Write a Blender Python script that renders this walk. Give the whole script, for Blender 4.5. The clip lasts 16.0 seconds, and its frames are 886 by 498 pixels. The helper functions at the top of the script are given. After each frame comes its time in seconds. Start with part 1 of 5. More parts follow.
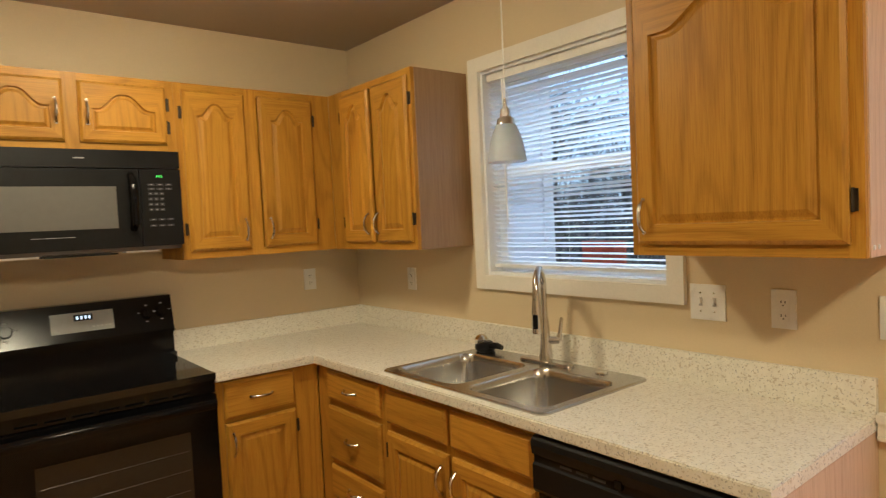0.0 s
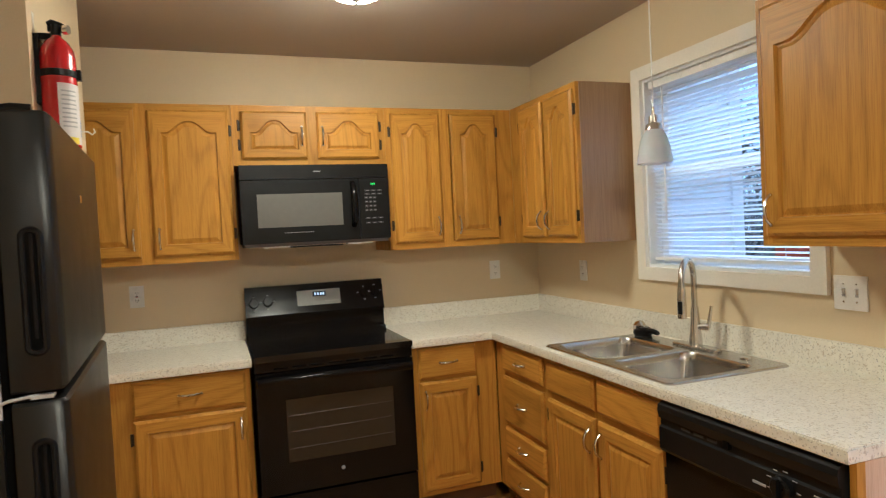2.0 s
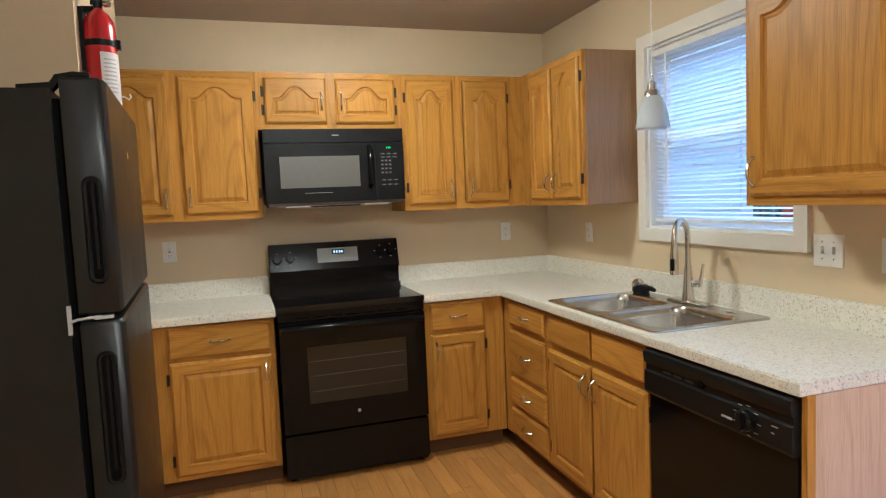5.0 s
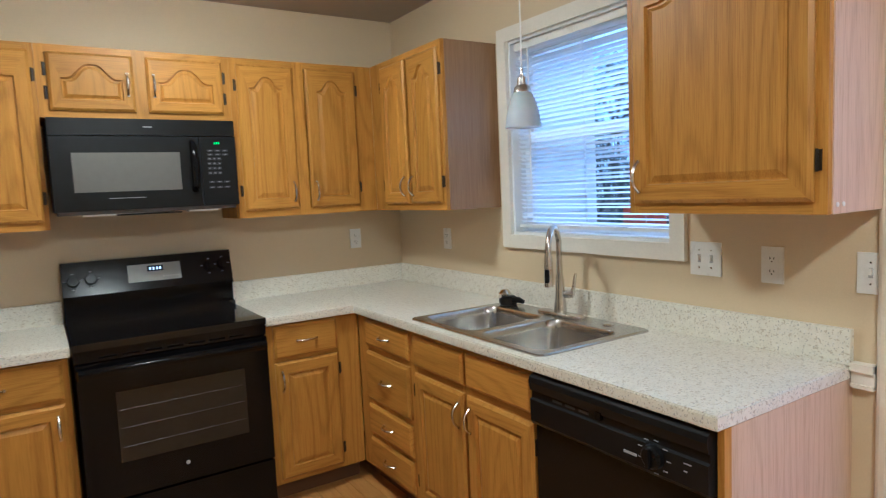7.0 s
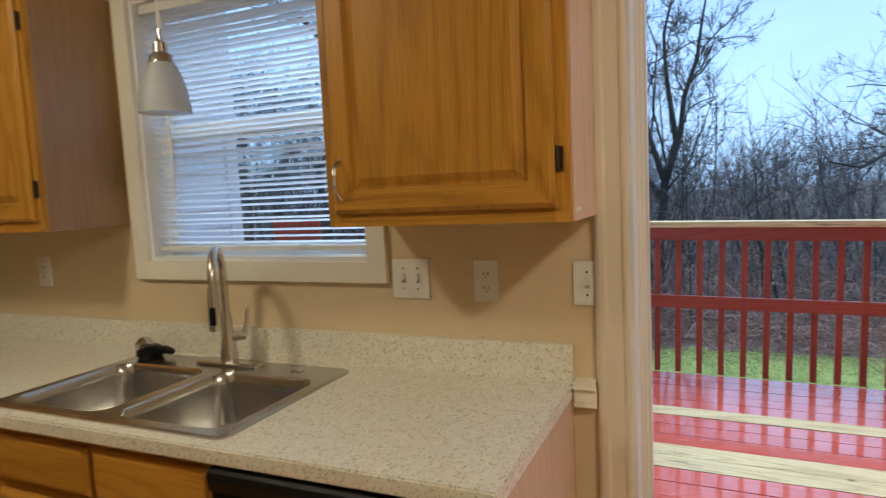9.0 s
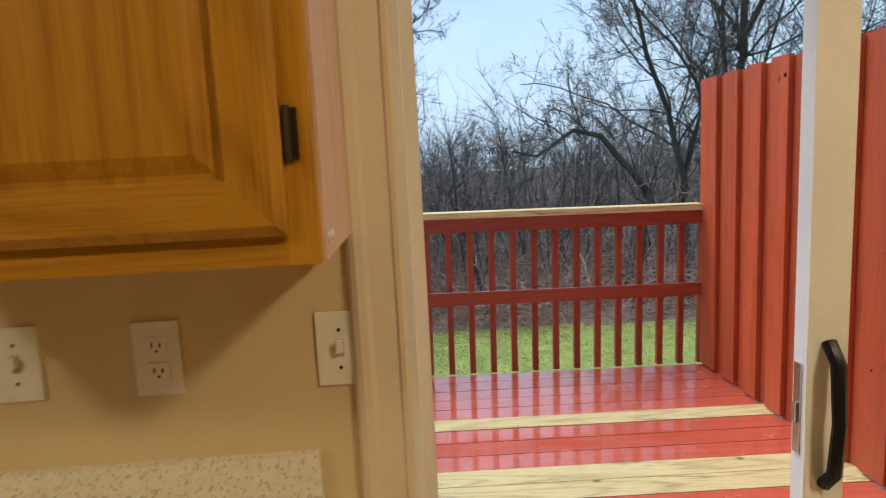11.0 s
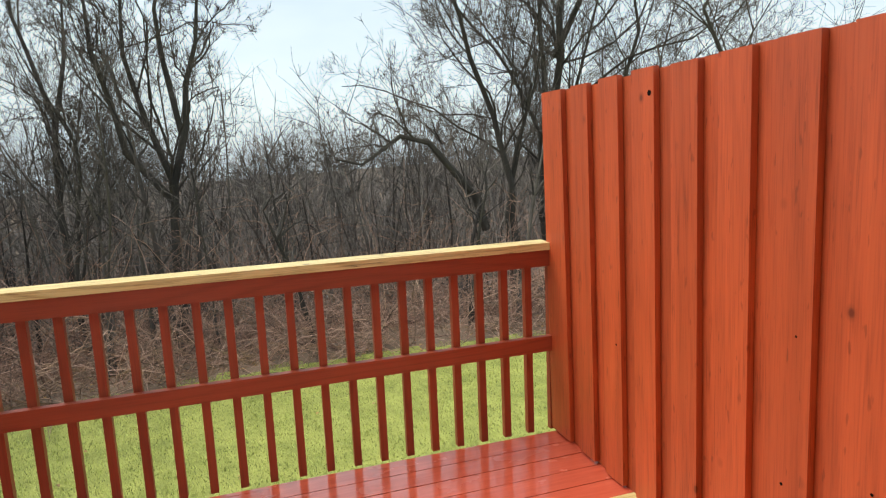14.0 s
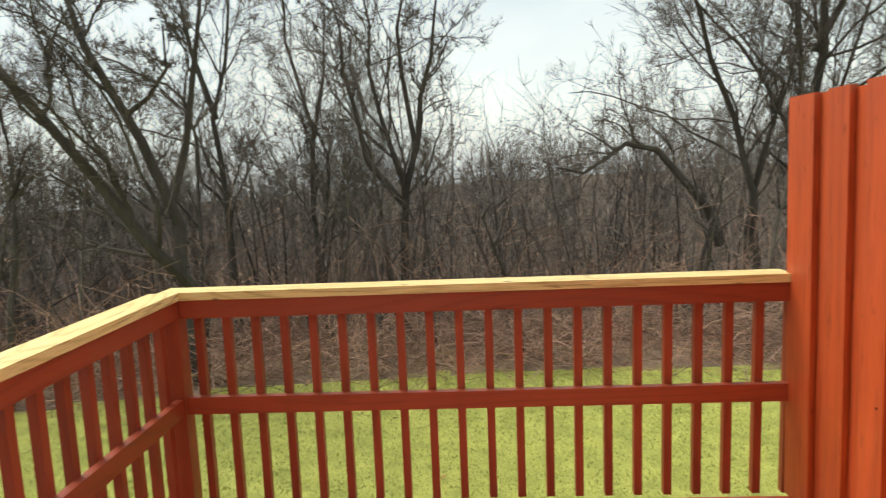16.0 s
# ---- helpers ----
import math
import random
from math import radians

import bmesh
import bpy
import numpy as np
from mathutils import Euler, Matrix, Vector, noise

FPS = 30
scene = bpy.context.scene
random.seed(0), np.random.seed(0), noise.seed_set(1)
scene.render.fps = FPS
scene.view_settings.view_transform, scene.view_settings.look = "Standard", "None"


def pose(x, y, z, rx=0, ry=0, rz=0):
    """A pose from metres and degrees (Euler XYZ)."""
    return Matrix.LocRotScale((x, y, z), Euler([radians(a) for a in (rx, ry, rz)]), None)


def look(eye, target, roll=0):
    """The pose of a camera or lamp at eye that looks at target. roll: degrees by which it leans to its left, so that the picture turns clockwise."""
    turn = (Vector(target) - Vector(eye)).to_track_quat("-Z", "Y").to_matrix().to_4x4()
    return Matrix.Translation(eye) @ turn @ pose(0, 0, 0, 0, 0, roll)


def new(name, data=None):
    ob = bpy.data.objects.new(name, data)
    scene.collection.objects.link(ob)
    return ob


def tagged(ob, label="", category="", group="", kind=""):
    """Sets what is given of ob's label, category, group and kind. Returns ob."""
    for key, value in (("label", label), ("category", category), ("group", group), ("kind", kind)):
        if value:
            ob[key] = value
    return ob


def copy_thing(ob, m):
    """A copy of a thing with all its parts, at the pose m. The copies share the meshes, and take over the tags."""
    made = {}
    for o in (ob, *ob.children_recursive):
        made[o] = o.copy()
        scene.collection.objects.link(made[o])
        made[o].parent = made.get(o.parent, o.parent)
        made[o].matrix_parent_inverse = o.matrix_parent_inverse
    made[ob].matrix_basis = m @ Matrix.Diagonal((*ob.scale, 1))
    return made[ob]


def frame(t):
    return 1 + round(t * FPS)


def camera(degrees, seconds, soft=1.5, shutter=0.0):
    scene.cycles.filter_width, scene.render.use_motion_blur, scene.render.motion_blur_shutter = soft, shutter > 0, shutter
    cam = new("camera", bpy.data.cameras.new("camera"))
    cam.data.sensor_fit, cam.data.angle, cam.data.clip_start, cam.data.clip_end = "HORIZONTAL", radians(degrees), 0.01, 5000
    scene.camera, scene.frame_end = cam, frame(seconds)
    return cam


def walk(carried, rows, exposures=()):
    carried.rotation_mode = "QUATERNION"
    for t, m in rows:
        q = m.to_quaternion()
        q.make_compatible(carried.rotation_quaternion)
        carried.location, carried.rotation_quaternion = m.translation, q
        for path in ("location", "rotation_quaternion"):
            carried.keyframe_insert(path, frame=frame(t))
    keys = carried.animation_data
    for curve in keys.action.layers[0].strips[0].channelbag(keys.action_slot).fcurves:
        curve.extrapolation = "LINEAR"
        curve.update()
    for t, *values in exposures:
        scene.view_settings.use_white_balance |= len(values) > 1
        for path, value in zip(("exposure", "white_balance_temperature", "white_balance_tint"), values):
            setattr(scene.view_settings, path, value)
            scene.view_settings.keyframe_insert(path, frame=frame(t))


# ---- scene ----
cam = camera(70.5, 16.0, soft=1.2, shutter=0.3)
PATH = [
    (0, (-1.921, -3.188, 1.492), (-0.667, -1.633, 1.399), -2.7),
    (0.5, (-1.953, -3.309, 1.484), (-0.861, -1.635, 1.401), -2.8),
    (1, (-1.972, -3.409, 1.474), (-1.006, -1.659, 1.398), -2.8),
    (1.5, (-1.976, -3.537, 1.467), (-1.157, -1.714, 1.398), -2.9),
    (2, (-1.973, -3.653, 1.463), (-1.296, -1.772, 1.404), -2.9),
    (2.5, (-1.98, -3.77, 1.454), (-1.383, -1.863, 1.394), -2.8),
    (3, (-1.996, -3.872, 1.447), (-1.421, -1.958, 1.375), -2.7),
    (5.5, (-1.972, -3.838, 1.423), (-1.336, -1.95, 1.248), -2.5),
    (6, (-1.951, -3.732, 1.42), (-1.189, -1.891, 1.24), -2.5),
    (6.5, (-1.924, -3.612, 1.433), (-1.015, -1.84, 1.249), -2.5),
    (7, (-1.911, -3.466, 1.461), (-0.836, -1.789, 1.275), -2.6),
    (7.5, (-1.883, -3.313, 1.462), (-0.648, -1.751, 1.276), -2.7),
    (8, (-1.854, -3.162, 1.456), (-0.377, -1.825, 1.271), -2.7),
    (8.5, (-1.756, -3.055, 1.452), (-0.085, -1.975, 1.254), -2.8),
    (9, (-1.62, -2.975, 1.444), (0.201, -2.171, 1.251), -2.8),
    (9.5, (-1.467, -2.905, 1.432), (0.432, -2.31, 1.236), -2.9),
    (10, (-1.289, -2.819, 1.417), (0.664, -2.44, 1.214), -3.1),
    (10.2, (-1.229, -2.787, 1.413), (0.74, -2.511, 1.197), -3.0),
    (12.3, (-0.462, -2.846, 1.555), (1.456, -3.312, 1.233), -3.1),
    (12.5, (-0.399, -2.873, 1.546), (1.51, -3.378, 1.231), -3.1),
    (13, (-0.236, -2.983, 1.567), (1.655, -3.55, 1.253), -3.2),
    (13.5, (-0.102, -3.057, 1.586), (1.783, -3.651, 1.277), -3.1),
    (14, (0.03, -3.113, 1.619), (1.915, -3.707, 1.311), -3.4),
    (14.5, (0.117, -3.176, 1.64), (2.008, -3.753, 1.341), -3.5),
    (15, (0.167, -3.21, 1.648), (2.091, -3.68, 1.368), -3.5),
    (15.5, (0.168, -3.214, 1.658), (2.141, -3.41, 1.396), -3.2),
    (16, (0.164, -3.221, 1.655), (2.147, -3.129, 1.405), -3.2),
]
walk(cam, [(t, look(eye, target, roll)) for t, eye, target, roll in PATH],
     exposures=[(0.0, 0.0, 5550, 10), (1.5, 0.16, 4950, 10), (3.0, 0.27, 4500, 10), (5.5, 0.34, 4350, 10), (7.5, 0.06, 4150, 10),
                (8.5, -0.34, 4600, 10), (9.5, -0.54, 6000, 10), (10.2, -0.64, 6700, 10), (12.3, -0.43, 5700, 10), (13.0, -0.44, 6800, 10), (14.0, -0.38, 8200, 11), (16.0, -0.34, 9500, 12)])

# ---------------------------------------------------------------- light
SKY, LAMP, SUN = 1.65, 112.0, 5.3
world = bpy.data.worlds.new("overcast_sky")
scene.world = world
world.use_nodes = True
wn, wl = world.node_tree.nodes, world.node_tree.links
for n_ in list(wn):
    wn.remove(n_)
w_out, w_bg = wn.new("ShaderNodeOutputWorld"), wn.new("ShaderNodeBackground")
w_bg2, w_add = wn.new("ShaderNodeBackground"), wn.new("ShaderNodeAddShader")
w_sky = wn.new("ShaderNodeTexSky")
w_sky.sky_type, w_sky.sun_disc = "NISHITA", False
w_sky.sun_elevation, w_sky.sun_rotation = radians(60), radians(32)
wl.new(w_sky.outputs[0], w_bg.inputs[0])
w_bg.inputs[1].default_value = 0.035
w_co, w_map, w_no, w_ramp = wn.new("ShaderNodeTexCoord"), wn.new("ShaderNodeMapping"), wn.new("ShaderNodeTexNoise"), wn.new("ShaderNodeValToRGB")
w_map.inputs["Scale"].default_value = (1.0, 1.0, 2.6)
w_no.inputs["Scale"].default_value, w_no.inputs["Detail"].default_value = 2.2, 5
w_ramp.color_ramp.elements[0].position, w_ramp.color_ramp.elements[1].position = 0.3, 0.72
w_ramp.color_ramp.elements[0].color, w_ramp.color_ramp.elements[1].color = (0.42, 0.60, 0.82, 1), (0.60, 0.79, 0.97, 1)
wl.new(w_co.outputs["Generated"], w_map.inputs[0]); wl.new(w_map.outputs[0], w_no.inputs["Vector"])
wl.new(w_no.outputs["Fac"], w_ramp.inputs[0]); wl.new(w_ramp.outputs[0], w_bg2.inputs[0])
w_bg2.inputs[1].default_value = SKY
wl.new(w_bg.outputs[0], w_add.inputs[0]); wl.new(w_bg2.outputs[0], w_add.inputs[1]); wl.new(w_add.outputs[0], w_out.inputs[0])

sun = new("sun", bpy.data.lights.new("sun", "SUN"))
sun.data.energy, sun.data.angle, sun.data.color = SUN, radians(40), (0.90, 0.97, 1.0)
sun.matrix_world = look((4, 4.5, 13), (0, -2, 0))

# ---------------------------------------------------------------- mesh helpers
def box(bm, x0, x1, y0, y1, z0, z1, mi=0):
    v = [bm.verts.new(p) for p in ((x0, y0, z0), (x1, y0, z0), (x1, y1, z0), (x0, y1, z0), (x0, y0, z1), (x1, y0, z1), (x1, y1, z1), (x0, y1, z1))]
    for f in ((0, 3, 2, 1), (4, 5, 6, 7), (0, 1, 5, 4), (1, 2, 6, 5), (2, 3, 7, 6), (3, 0, 4, 7)):
        bm.faces.new([v[i] for i in f]).material_index = mi
    return bm


def bev(bm, off=0.004, seg=2):
    es = [e for e in bm.edges if len(e.link_faces) == 2 and e.calc_face_angle(0) > 0.5]
    bmesh.ops.bevel(bm, geom=es, offset=off, segments=seg, affect="EDGES", clamp_overlap=True)
    return bm


def bbox(x0, x1, y0, y1, z0, z1, off=0.004, seg=2):
    return bev(box(bmesh.new(), x0, x1, y0, y1, z0, z1), off, seg)


def bridge(bm, a, b, mi=0, close=True):
    n = len(a)
    for i in range(n if close else n - 1):
        bm.faces.new((a[i], a[(i + 1) % n], b[(i + 1) % n], b[i])).material_index = mi


def tube(bm, pts, radii, n=10, cap=True, mi=0):
    pts = [Vector(p) for p in pts]
    rings, side = [], None
    for i, p in enumerate(pts):
        d = (pts[min(i + 1, len(pts) - 1)] - pts[max(i - 1, 0)]).normalized()
        if side is None:
            side = d.cross(Vector((0.3, 0.2, 1)) if abs(d.z) < 0.9 else Vector((1, 0, 0))).normalized()
        side = (side - d * side.dot(d)).normalized()
        up, r = d.cross(side), radii[i] if hasattr(radii, "__len__") else radii
        rings.append([bm.verts.new(p + r * (math.cos(k * math.tau / n) * side + math.sin(k * math.tau / n) * up)) for k in range(n)])
    for a, b in zip(rings, rings[1:]):
        bridge(bm, a, b, mi)
    if cap:
        bm.faces.new(rings[0][::-1]).material_index = mi
        bm.faces.new(rings[-1]).material_index = mi
    return bm


def lathe(bm, profile, centre=(0, 0, 0), n=24, mi=0):
    """Turns (radius, z) pairs round the z axis."""
    c, rings = Vector(centre), []
    for r, z in profile:
        rings.append([bm.verts.new(c + Vector((r * math.cos(k * math.tau / n), r * math.sin(k * math.tau / n), z))) for k in range(n)])
    for a, b in zip(rings, rings[1:]):
        bridge(bm, a, b, mi)
    bm.faces.new(rings[0][::-1]).material_index = mi
    bm.faces.new(rings[-1]).material_index = mi
    return bm


def roundrect(x0, x1, y0, y1, r, n=5):
    out = []
    for cx, cy, a0 in ((x1 - r, y1 - r, 0), (x0 + r, y1 - r, 90), (x0 + r, y0 + r, 180), (x1 - r, y0 + r, 270)):
        out += [(cx + r * math.cos(radians(a0 + 90 * k / n)), cy + r * math.sin(radians(a0 + 90 * k / n))) for k in range(n + 1)]
    return out


def part(name, bm, material, parent, label="", smooth=False, m=None):
    me = bpy.data.meshes.new(name)
    bmesh.ops.recalc_face_normals(bm, faces=bm.faces)
    bm.to_mesh(me)
    bm.free()
    for k in material if isinstance(material, (list, tuple)) else [material]:
        me.materials.append(k)
    if smooth:
        me.polygons.foreach_set("use_smooth", [True] * len(me.polygons))
        me.set_sharp_from_angle(angle=radians(40))
    ob = new(name, me)
    ob.parent = parent
    if m is not None:
        ob.matrix_basis = m
    return tagged(ob, label)


def thing(name, m, label, category, group="", kind=""):
    ob = new(name)
    ob.empty_display_size = 0.1
    ob.matrix_basis = m
    return tagged(ob, label, category, group, kind)


def structure(name, bm, material, label, smooth=False):
    return tagged(part(name, bm, material, None, label, smooth), kind="structure", category=name.split("_")[0])


# ---------------------------------------------------------------- materials
def nodes_of(name):
    m = bpy.data.materials.new(name)
    m.use_nodes = True
    nt = m.node_tree
    return m, nt.nodes, nt.links, nt.nodes["Principled BSDF"]


def coords(nd, ln, scale, spread=7.0):
    """Object coordinates, shifted by the object's random number, stretched by scale."""
    tc, oi, ad, mp = nd.new("ShaderNodeTexCoord"), nd.new("ShaderNodeObjectInfo"), nd.new("ShaderNodeVectorMath"), nd.new("ShaderNodeMapping")
    mu = nd.new("ShaderNodeVectorMath")
    mu.operation = "SCALE"
    mu.inputs[0].default_value = (spread, spread * 1.7, spread * 0.6)
    ln.new(oi.outputs["Random"], mu.inputs["Scale"])
    ln.new(tc.outputs["Object"], ad.inputs[0]); ln.new(mu.outputs[0], ad.inputs[1]); ln.new(ad.outputs[0], mp.inputs[0])
    mp.inputs["Scale"].default_value = scale
    return mp.outputs[0], oi.outputs["Random"]


def noise_at(nd, ln, vec, scale, detail=4, rough=0.55):
    t = nd.new("ShaderNodeTexNoise")
    t.inputs["Scale"].default_value, t.inputs["Detail"].default_value, t.inputs["Roughness"].default_value = scale, detail, rough
    ln.new(vec, t.inputs["Vector"])
    return t.outputs["Fac"]


def ramp(nd, ln, fac, stops):
    r = nd.new("ShaderNodeValToRGB")
    els = r.color_ramp.elements
    while len(els) < len(stops):
        els.new(0.5)
    for e, (p, c) in zip(els, stops):
        e.position, e.color = p, (*c, 1)
    ln.new(fac, r.inputs[0])
    return r.outputs[0]


def mix(nd, ln, fac, a, b, mode="MIX"):
    m = nd.new("ShaderNodeMix")
    m.data_type, m.blend_type = "RGBA", mode
    if isinstance(fac, (int, float)):
        m.inputs[0].default_value = fac
    else:
        ln.new(fac, m.inputs[0])
    for sock, v in ((m.inputs[6], a), (m.inputs[7], b)):
        if isinstance(v, tuple):
            sock.default_value = (*v, 1)
        else:
            ln.new(v, sock)
    return m.outputs[2]


def bump(nd, ln, bsdf, fac, strength=0.2, dist=0.002):
    b = nd.new("ShaderNodeBump")
    b.inputs["Strength"].default_value, b.inputs["Distance"].default_value = strength, dist
    ln.new(fac, b.inputs["Height"])
    ln.new(b.outputs[0], bsdf.inputs["Normal"])


def surface(name, a, b, scale=8.0, stretch=(1, 1, 1), rough=0.5, metal=0.0, fine=90.0, relief=0.15, dist=0.001, coat=0.0, spread=7.0, rough_var=0.1):
    """A surface with two tones at a large and a fine scale, and a fine relief."""
    m, nd, ln, bs = nodes_of(name)
    vec, rnd = coords(nd, ln, stretch, spread)
    big, small = noise_at(nd, ln, vec, scale, 3), noise_at(nd, ln, vec, fine, 3)
    col = ramp(nd, ln, big, [(0.3, a), (0.7, b)])
    dark = tuple(0.86 * c for c in a)
    col = mix(nd, ln, 0.25, col, ramp(nd, ln, small, [(0.3, dark), (0.7, b)]))
    ln.new(col, bs.inputs["Base Color"])
    mr = nd.new("ShaderNodeMapRange")
    mr.inputs["To Min"].default_value, mr.inputs["To Max"].default_value = max(0.02, rough - rough_var), min(1, rough + rough_var)
    ln.new(big, mr.inputs[0]); ln.new(mr.outputs[0], bs.inputs["Roughness"])
    bs.inputs["Metallic"].default_value, bs.inputs["Coat Weight"].default_value = metal, coat
    bs.inputs["Coat Roughness"].default_value = 0.12
    if relief:
        bump(nd, ln, bs, small, relief, dist)
    return m


def wood(name, light, mid, dark, axis="z", rough=0.34, coat=0.25, grain=1.0, pore=0.5, rnd_tone=0.25, figure=0.42, nicks=0.0, checks=0.0):
    """Grained timber: cathedral figure, fine streaks and pores along one axis, and a tone of its own per piece."""
    m, nd, ln, bs = nodes_of(name)
    along = lambda v: {"x": (v, 1, 1), "y": (1, v, 1), "z": (1, 1, v)}[axis]
    vec, rnd = coords(nd, ln, along(0.13))
    fine, rnd = coords(nd, ln, along(0.028))
    wide = noise_at(nd, ln, vec, 4.2 * grain, 1.5, 0.4)
    mu, si = nd.new("ShaderNodeMath"), nd.new("ShaderNodeMath")
    mu.operation, si.operation = "MULTIPLY", "SINE"
    mu.inputs[1].default_value = 95.0
    ln.new(wide, mu.inputs[0]); ln.new(mu.outputs[0], si.inputs[0])
    up = nd.new("ShaderNodeMapRange")
    up.inputs["From Min"].default_value = -1.0
    ln.new(si.outputs[0], up.inputs[0])
    streak, hair = noise_at(nd, ln, fine, 75 * grain, 4, 0.6), noise_at(nd, ln, fine, 330 * grain, 2, 0.6)
    col = ramp(nd, ln, streak, [(0.32, mid), (0.5, light), (0.7, mid)])
    col = mix(nd, ln, figure, col, ramp(nd, ln, up.outputs[0], [(0.0, dark), (0.22, mid), (0.6, light), (1.0, light)]))
    col = mix(nd, ln, pore, col, ramp(nd, ln, hair, [(0.34, dark), (0.47, mid), (0.66, light)]))
    if nicks:
        spot, r_ = coords(nd, ln, along(0.22))
        hole = ramp(nd, ln, noise_at(nd, ln, spot, 48, 2, 0.5), [(0.675, (0, 0, 0)), (0.72, (nicks, nicks, nicks))])
        col = mix(nd, ln, hole, col, tuple(0.3 * c for c in dark))
        tone = ramp(nd, ln, noise_at(nd, ln, fine, 14, 3, 0.6), [(0.3, (0.84, 0.84, 0.84)), (0.7, (1.08, 1.08, 1.08))])
        col = mix(nd, ln, 1.0, col, tone, "MULTIPLY")
    if checks:
        # dark drying cracks along the grain, and knots with a dark ring
        crack, r_ = coords(nd, ln, along(0.03))
        band = ramp(nd, ln, noise_at(nd, ln, crack, 26, 3, 0.6), [(0.487, (0, 0, 0)), (0.496, (1, 1, 1)), (0.504, (1, 1, 1)), (0.513, (0, 0, 0))])
        where, r_ = coords(nd, ln, along(0.35))
        patch = ramp(nd, ln, noise_at(nd, ln, where, 9, 2, 0.5), [(0.52, (0, 0, 0)), (0.64, (checks, checks, checks))])
        col = mix(nd, ln, mix(nd, ln, 1.0, band, patch, "MULTIPLY"), col, tuple(0.25 * c for c in dark))
        kv, r_ = coords(nd, ln, along(0.7))
        vo = nd.new("ShaderNodeTexVoronoi")
        vo.inputs["Scale"].default_value = 5.5
        ln.new(kv, vo.inputs["Vector"])
        knot = ramp(nd, ln, vo.outputs["Distance"], [(0.05, (0.85, 0.85, 0.85)), (0.075, (0.3, 0.3, 0.3)), (0.12, (0, 0, 0))])
        col = mix(nd, ln, knot, col, tuple(0.45 * c for c in dark))
    hs = nd.new("ShaderNodeHueSaturation")
    mr = nd.new("ShaderNodeMapRange")
    mr.inputs["To Min"].default_value, mr.inputs["To Max"].default_value = 1 - rnd_tone / 2, 1 + rnd_tone / 2
    ln.new(rnd, mr.inputs[0]); ln.new(mr.outputs[0], hs.inputs["Value"]); ln.new(col, hs.inputs["Color"])
    ln.new(hs.outputs[0], bs.inputs["Base Color"])
    bs.inputs["Roughness"].default_value, bs.inputs["Coat Weight"].default_value, bs.inputs["Coat Roughness"].default_value = rough, coat, 0.15
    bump(nd, ln, bs, hair, 0.12, 0.0008)
    return m


def plain(name, c, rough=0.5, metal=0.0, coat=0.0, spec=0.5):
    m, nd, ln, bs = nodes_of(name)
    vec, rnd = coords(nd, ln, (1, 1, 1))
    f = noise_at(nd, ln, vec, 35, 3)
    ln.new(ramp(nd, ln, f, [(0.3, tuple(0.93 * v for v in c)), (0.7, c)]), bs.inputs["Base Color"])
    mr = nd.new("ShaderNodeMapRange")
    mr.inputs["To Min"].default_value, mr.inputs["To Max"].default_value = rough * 0.85, min(1, rough * 1.2)
    ln.new(f, mr.inputs[0]); ln.new(mr.outputs[0], bs.inputs["Roughness"])
    bs.inputs["Metallic"].default_value, bs.inputs["Coat Weight"].default_value = metal, coat
    bs.inputs["Specular IOR Level"].default_value = spec
    return m


def glow(name, c, strength):
    m, nd, ln, bs = nodes_of(name)
    bs.inputs["Base Color"].default_value = (*c, 1)
    bs.inputs["Emission Color"].default_value, bs.inputs["Emission Strength"].default_value = (*c, 1), strength
    return m


OAK_V = wood("oak_upright", (0.53, 0.272, 0.030), (0.425, 0.197, 0.018), (0.20, 0.08, 0.007), "z", rough=0.40, coat=0.0, pore=0.3, figure=0.36)
OAK_H = wood("oak_level", (0.53, 0.272, 0.030), (0.425, 0.197, 0.018), (0.20, 0.08, 0.007), "x", rough=0.40, coat=0.0, pore=0.3, figure=0.36)
VENEER = wood("end_veneer", (0.38, 0.235, 0.115), (0.32, 0.19, 0.085), (0.20, 0.107, 0.045), "z", rough=0.45, coat=0.1, grain=0.8, figure=0.2, pore=0.3)
VENEER_PALE = wood("pale_veneer", (0.69, 0.51, 0.37), (0.63, 0.45, 0.31), (0.42, 0.26, 0.155), "z", rough=0.5, coat=0.05, grain=1.1, figure=0.36, pore=0.38)
FLOOR_WOOD = wood("laminate_floor", (0.55, 0.285, 0.066), (0.46, 0.22, 0.045), (0.32, 0.135, 0.024), "y", figure=0.35, pore=0.35, rough=0.3, coat=0.2, rnd_tone=0.3)
KICK = plain("toe_kick_brown", (0.12, 0.055, 0.02), 0.6)
PAINT = surface("tan_wall_paint", (0.66, 0.54, 0.345), (0.70, 0.575, 0.37), 1.3, rough=0.6, fine=260, relief=0.12, dist=0.0006)
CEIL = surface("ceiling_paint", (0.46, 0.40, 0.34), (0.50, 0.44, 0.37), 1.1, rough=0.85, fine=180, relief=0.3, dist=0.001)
TRIM = surface("cream_trim_paint", (0.78, 0.74, 0.66), (0.84, 0.80, 0.72), 3, rough=0.35, fine=120, relief=0.05)
WHITE = surface("white_plastic", (0.78, 0.77, 0.74), (0.84, 0.83, 0.80), 12, rough=0.3, fine=200, relief=0.03)
VINYL = surface("white_vinyl_frame", (0.76, 0.77, 0.78), (0.83, 0.84, 0.85), 6, rough=0.35, fine=150, relief=0.04)
BLACK = surface("black_enamel", (0.003, 0.003, 0.0035), (0.005, 0.005, 0.006), 6, rough=0.14, fine=150, relief=0.02, coat=0.0, rough_var=0.05)
